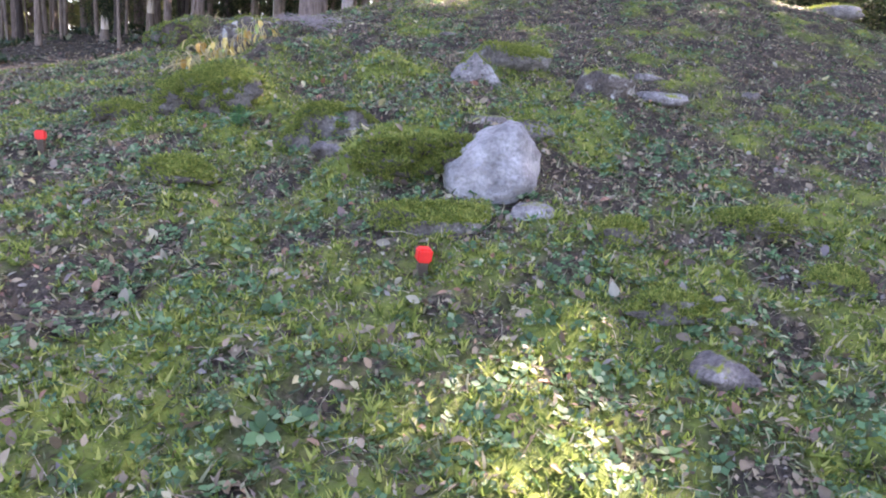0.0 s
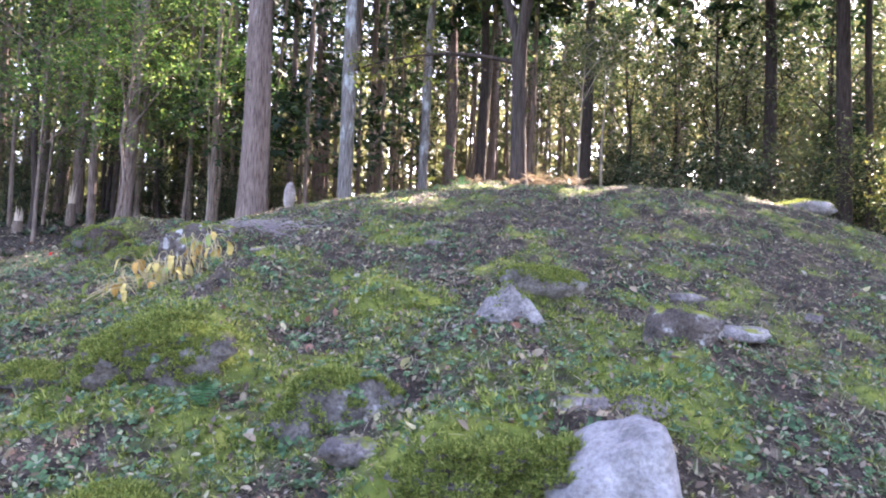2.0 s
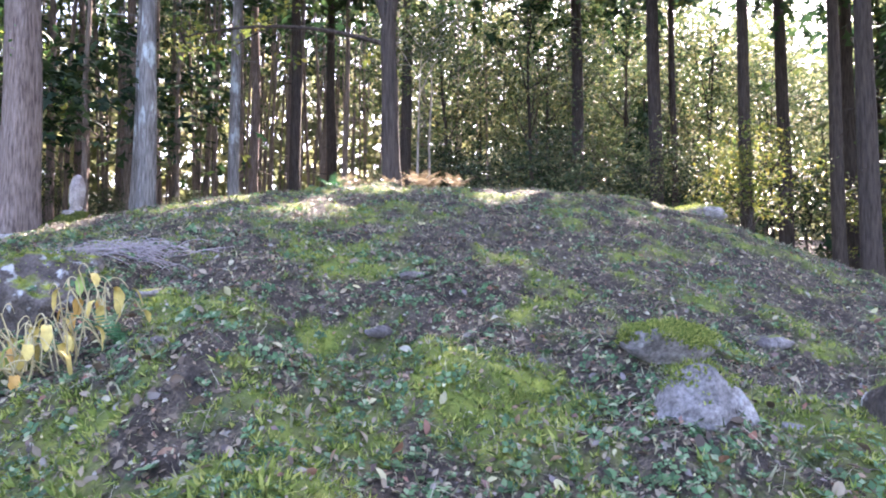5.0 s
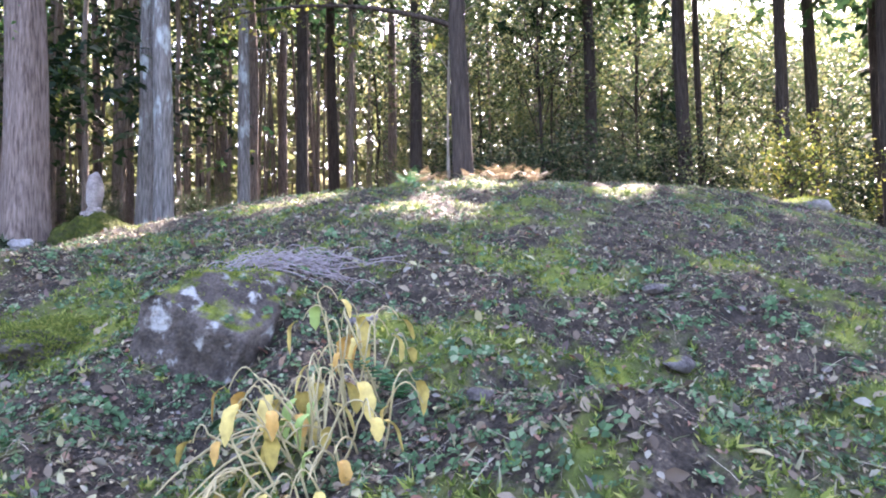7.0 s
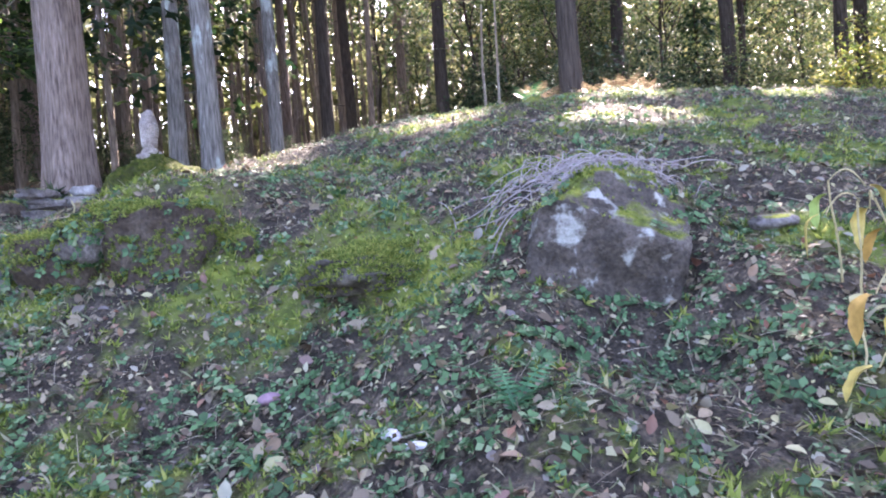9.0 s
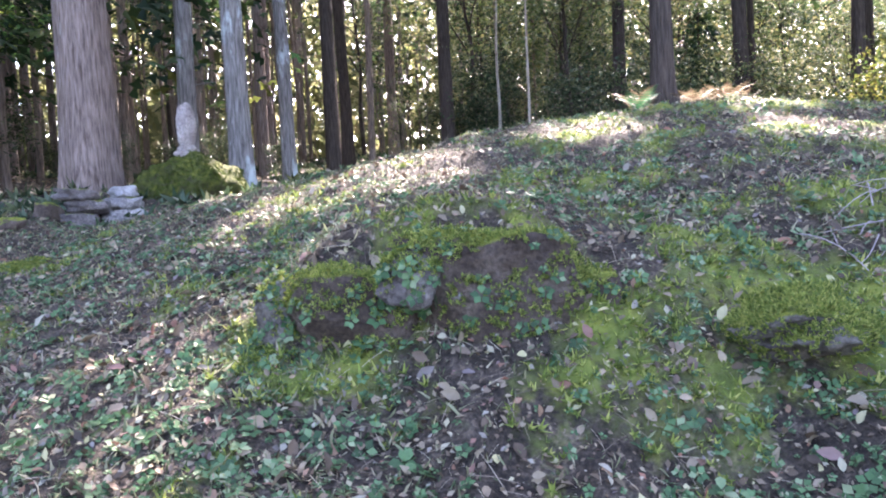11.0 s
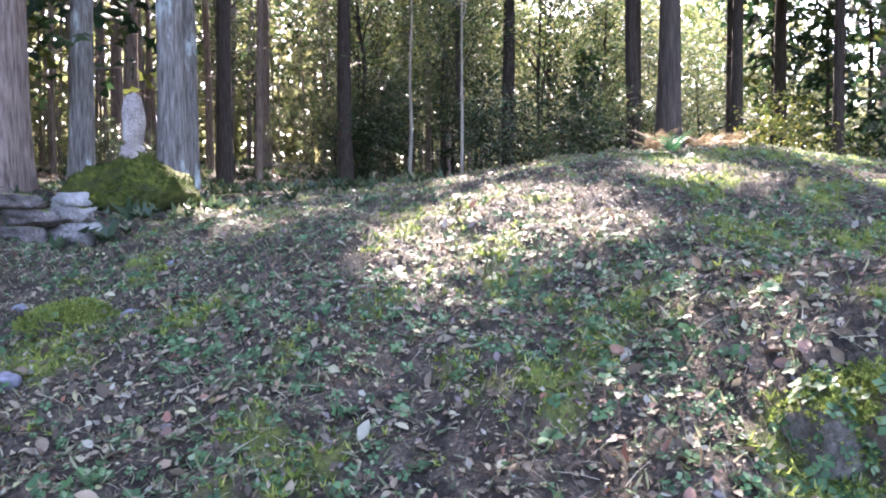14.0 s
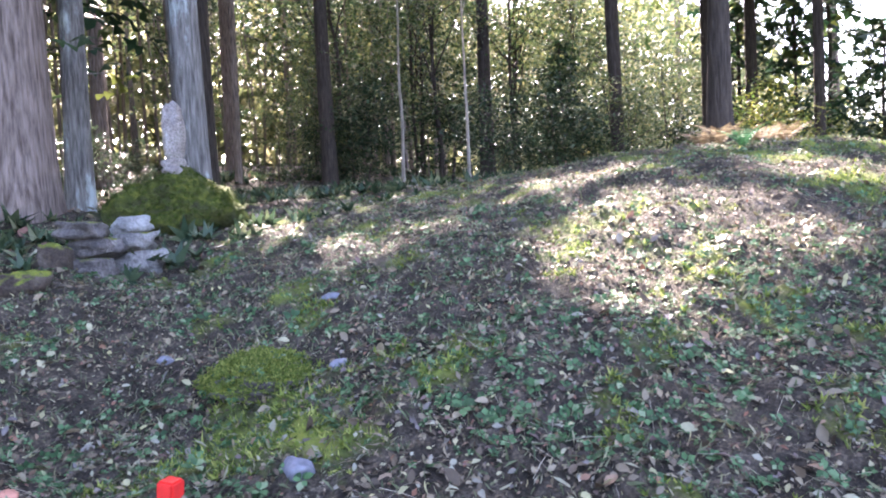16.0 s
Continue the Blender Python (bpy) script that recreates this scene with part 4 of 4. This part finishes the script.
# ---- plants ----
def hanging_leaf(r, tip, q, length, w, hang):
    """One limp pointed leaf: out from its stem, then folding down."""
    rows, lv, lf = 9, [], []
    d, side = np.array([math.cos(q), math.sin(q), 0]), np.array([-math.sin(q), math.cos(q), 0])
    c, twist, fold = np.array(tip, float), r.uniform(-.9, .9), r.uniform(.15, .5)
    for i in range(rows):
        t = i / (rows - 1)
        fall = hang * min(1, t * 2.2)
        c = c + (d * math.cos(fall) - np.array([0, 0, math.sin(fall)])) * length / rows
        ww = w * (math.sin(math.pi * min(1, t * .9 + .09)) ** .7 if t < 1 else .02) * (1 + .12 * math.sin(i * 2.1 + q))
        sd = side * math.cos(twist * t) + d * math.sin(twist * t)
        lift = (d * math.sin(fall) + np.array([0, 0, math.cos(fall)])) * ww * fold
        lv += [tuple(c - sd * ww + lift), tuple(c - sd * ww * .5 + lift * .35), tuple(c), tuple(c + sd * ww * .5 + lift * .35), tuple(c + sd * ww + lift)]
    lf = [(i * 5 + m, i * 5 + m + 1, i * 5 + m + 6, i * 5 + m + 5) for i in range(rows - 1) for m in range(4)]
    return lv, lf


def withered_plant(x, y):
    """A clump of pale arching stems running down the slope, hung with limp leaves."""
    r = np.random.default_rng(301)
    z = float(gz(x, y))
    ob = thing("withered_plant", x, y, z, "drooping broad-leaved plant turning yellow and brown", "plant")
    shades = (M_HOSTA, M_HOSTA, M_HOSTA_BROWN, M_HOSTA_GREEN, M_HOSTA)
    for k in range(46):
        u = r.random()                          # 0 up the slope, 1 at its lower end
        fx, fy = .38 - .62 * u + r.normal(0, .07), .42 - .78 * u + r.normal(0, .06)
        foot = np.array([fx, fy, float(gz(x + fx, y + fy)) - z - .03])
        h = (.40 - .24 * u) * r.uniform(.55, 1.1)
        top = foot + np.array([r.normal(-.05, .09), r.normal(-.05, .07), h])
        q = r.uniform(0, 6.28)
        over = top + np.array([math.cos(q), math.sin(q), 0]) * r.uniform(.05, .12) - np.array([0, 0, r.uniform(.0, .06)])
        v, f = [], []
        limb(v, f, foot, top, .0048, .0036, 6, .0, 5, k)
        limb(v, f, top, over, .0036, .0024, 6, .045, 6, k + 50)
        under("stem", mesh_from("stem", v, f, M_STALK, True), ob, "pale dry stem")
        if k % 5 == 0:
            continue
        for j in range(2 if k % 3 else 1):
            tip = over if j == 0 else foot + (top - foot) * r.uniform(.5, .95)
            lv, lf = hanging_leaf(r, tip, q + r.normal(0, .5) + j * 2.2, r.uniform(.10, .20) * (1 - .25 * u), r.uniform(.015, .032), r.uniform(1.15, 1.62))
            under("leaf", mesh_from("leaf", lv, lf, shades[int(r.integers(5))], True), ob)
    for k in range(16):                         # fallen stems lying forward
        fx, fy = r.uniform(-.25, .3), r.uniform(-.3, .3)
        a = np.array([fx, fy, float(gz(x + fx, y + fy)) - z + .03])
        e = a + np.array([-r.uniform(.12, .4), -r.uniform(.05, .3), 0])
        e[2] = float(gz(x + e[0], y + e[1])) - z + r.uniform(.02, .14)
        v, f = [], []
        limb(v, f, a, e, .005, .003, 5, .05, 6, k + 120)
        under("stem", mesh_from("stem", v, f, M_STALK, True), ob, "pale dry stem")
    return ob


M_STALK = plain("pale_stalk", (.46, .40, .22), .6, .4)
M_HOSTA = plain("yellow_leaf", (.56, .44, .13), .5, .45)
M_HOSTA_BROWN = plain("brown_leaf", (.55, .33, .09), .6, .45)
M_HOSTA_GREEN = plain("pale_green_leaf", (.30, .42, .12), .5, .35)
withered_plant(-2.33, 7.56)


def fern(name, x, y, fronds, length, material, label, seed, turn=0.0, fan=6.28):
    r = np.random.default_rng(seed)
    ob = thing(name, x, y, float(gz(x, y)), label, "fern")
    for k in range(fronds):
        q = turn + fan * k / fronds + r.uniform(-.25, .25)
        el, ln = r.uniform(.85, 1.35), length * r.uniform(.7, 1.15)
        v, f, n = [], [], 12
        d = np.array([math.cos(q), math.sin(q), 0])
        side = np.array([-math.sin(q), math.cos(q), 0])
        path = [d * ln * s * math.cos(el * (1 - s * .5)) + np.array([0, 0, ln * math.sin(el) * 1.25 * (s - .42 * s * s)]) for s in np.linspace(0, 1, n + 1)]
        for i in range(n):
            a, b, w = path[i], path[i + 1], .004
            m = len(v)
            v += [tuple(a - side * w), tuple(a + side * w), tuple(b + side * w), tuple(b - side * w)]
            f.append((m, m + 1, m + 2, m + 3))
            s = (i + .5) / n
            pw = ln * .26 * math.sin(math.pi * min(1, .15 + s * .85)) ** .8
            for sg in (-1, 1):
                m, c = len(v), (a + b) / 2
                t = c + side * sg * pw + (b - a) * .7 + np.array([0, 0, -.25 * pw])
                e = (b - a) * .32
                v += [tuple(c - e), tuple((c + t) / 2 - e * .8), tuple(t), tuple((c + t) / 2 + e * .8), tuple(c + e)]
                f.append((m, m + 1, m + 2, m + 3, m + 4))
        under("frond", mesh_from("frond", v, f, material), ob)
    return ob


fern("fern", -1.88, 7.75, 3, .30, M_FERN, "small green fern on the slope", 311, 2.4, 3.0)
fern("fern", -3.3, 8.3, 4, .2, M_FERN, "small green fern in the moss", 312)
fern("fern", -1.35, 5.0, 5, .2, M_FERN, "small green fern beside a mossy boulder", 313)
for k in range(11):
    a = k * .7
    fern("fern", 1.98 + math.cos(a) * (.45 + .35 * (k % 3)), 13.4 + math.sin(a) * (.35 + .15 * (k % 2)), 7, .38, M_BRACKEN if k != 5 else M_FERN, "withered orange-brown fern at the foot of a tree", 320 + k)


def snag(x, y, height, seed):
    """A broken trunk, its pale splintered wood showing."""
    ob = thing("broken_trunk", x, y, float(gz(x, y)) - .05, "pale splintered stump of a broken tree", "stump")
    r = np.random.default_rng(seed)
    v, f = trunk_verts(height * .45, .13, .12, 8, 12, wob=.02, seed=seed, start=-.2)
    under("stump", mesh_from("stump", v, f, M_BROWNBARK, True), ob)
    for k in range(9):
        q = k * .7
        a = np.array([math.cos(q) * .07, math.sin(q) * .07, height * .4])
        v, f = [], []
        limb(v, f, a, a + (math.cos(q) * .03, math.sin(q) * .03, height * r.uniform(.25, .62)), .045, .006, 5, 0, 3, k)
        under("splinter", mesh_from("splinter", v, f, M_SPLINTER), ob, "pale bare wood splinter")
    return ob


M_SPLINTER = plain("bare_wood", (.62, .54, .44), .7, .3)
snag(-10.0, 24.0, 1.5, 351)
snag(-10.9, 22.7, .8, 352)


def twig_heap():
    r = np.random.default_rng(331)
    ob = thing("twig_heap", -1.98, 9.36, float(gz(-1.98, 9.36)), "heap of thin grey vine twigs spilling over a boulder", "twigs")
    for k in range(190):
        v, f = [], []
        x, y, q, ln = r.normal(.04, .3), r.normal(.03, .15), r.normal(0, .75) + (3.14 if r.random() < .5 else 0), r.uniform(.10, .36)
        a = np.array([x, y, 0.0])
        b = a + np.array([math.cos(q) * ln, math.sin(q) * ln, 0])
        for p in (a, b):
            p[2] = float(gz(-1.98 + p[0], 9.36 + p[1])) - float(gz(-1.98, 9.36)) + r.uniform(.005, .05)
        limb(v, f, a, b, .0036, .002, 4, r.uniform(-.02, .07), 5, k)
        under("twig", mesh_from("twig", v, f, M_TWIG, True), ob)


M_TWIG = plain("grey_twig", (.36, .32, .33), .9, .45)
twig_heap()


# ---- ground cover ----
def cover(name, n, box, falloff, shape, sizes, material, label, category, tilt=.35, lift=.0, want=None):
    x, y = spread(n, box, falloff)
    if want is not None:
        keep = want(x, y)
        x, y = x[keep], y[keep]
    k = len(x)
    turns = frames_of(ground_normals(x, y) + rng.normal(0, tilt, (k, 3)), rng.random(k) * 6.283)
    where = np.stack([x, y, gz(x, y) + lift + moss_amount(x, y) * .012], 1)
    me = swarm(name, shape[0], shape[1], where, turns, rng.uniform(sizes[0], sizes[1], k) * rng.choice([.7, 1, 1, 1.5], k), material)
    return tagged(new(name, me), label, category, kind="stuff")


BOX = (-8.5, 7, .4, 19)


def herbs_grow(x, y):
    """Where creeping herbs thicken: loose patches, and a few lush hollows."""
    lush = fbm(x * 1.6, y * 1.6, 51, 3) + rng.normal(0, .13, len(x))
    for a, b, h, r in ((-3.25, 8.4, .16, .7), (-1.0, 2.7, .10, .8), (-2.9, 6.6, .10, .8), (-3.4, 12.0, .08, .8), (-1.9, 5.9, .08, .7), (-5.0, 13.0, .06, 1.0)):
        lush = lush + h * np.exp(-((x - a) ** 2 + (y - b) ** 2) / r ** 2)
    return lush > .475


cover("leaf_litter", 60000, BOX, 3.6, (LEAF, LEAF_F), (.020, .052), M_LITTER, "brown and grey fallen leaves lying thickly", "leaf litter", .6, .008, lambda x, y: rng.random(len(x)) > .5 * moss_amount(x, y))
cover("leaf_crumbs", 200000, BOX, 4.6, (SIMPLE, SIMPLE_F), (.013, .032), M_LITTER, "small broken leaves, seeds and needles in the litter", "leaf litter", .7, .008, lambda x, y: rng.random(len(x)) > .5 * moss_amount(x, y))
TUFT = star(5, 1.0, .8, .22)
cover("moss_carpet", 200000, BOX, 2.2, TUFT, (.014, .030), M_MOSS, "yellow-green cushions of moss on the ground", "moss", .45, .0, lambda x, y: rng.random(len(x)) < moss_amount(x, y) * 1.2 - .1)
cover("creeping_herbs", 100000, BOX, 4.2, (HERB, HERB_F), (.011, .028), M_HERB, "low green creeping herbs", "herbs", .35, .004, herbs_grow)
cover("leafy_seedlings", 2400, BOX, 3.6, (SEEDLING, SEEDLING_F), (.02, .042), M_HERB, "scattered green seedlings standing above the litter", "seedlings", .3, .01)
STALK = ((-.008, -.5, 0), (.008, -.5, 0), (.008, 0, .05), (-.008, 0, .05), (.004, .5, 0), (-.004, .5, 0), (0, -.5, .012), (0, 0, .06), (0, .5, .01))
STALK_F = ((0, 3, 7), (0, 7, 6), (3, 5, 8), (3, 8, 7), (1, 6, 7), (1, 7, 2), (2, 7, 8), (2, 8, 4))
cover("dry_twigs", 26000, BOX, 3.2, (STALK, STALK_F), (.03, .11), M_STRAW, "dry twigs, needles and straw in the litter", "twigs", .2, .014)
cover("grass_blades", 190000, BOX, 5.5, (BLADE, BLADE_F), (.018, .046), M_GRASS, "sparse short grass", "grass", .9, .0, lambda x, y: fbm(x * .9, y * .9, 61, 3) + rng.normal(0, .16, len(x)) > .42)
FOREST = (-16, 16, 17, 36)
cover("forest_litter", 26000, FOREST, 30, (SIMPLE, SIMPLE_F), (.05, .12), M_LITTER, "fallen leaves on the floor of the wood", "leaf litter", .5, .01)
cover("forest_seedlings", 9000, FOREST, 30, (star(7, .8, 1.0, .3)), (.06, .16), M_GLOSS, "low evergreen seedlings on the floor of the wood", "seedlings", .4, .02, lambda x, y: fbm(x * .5, y * .5, 71, 3) + rng.normal(0, .05, len(x)) > .5)
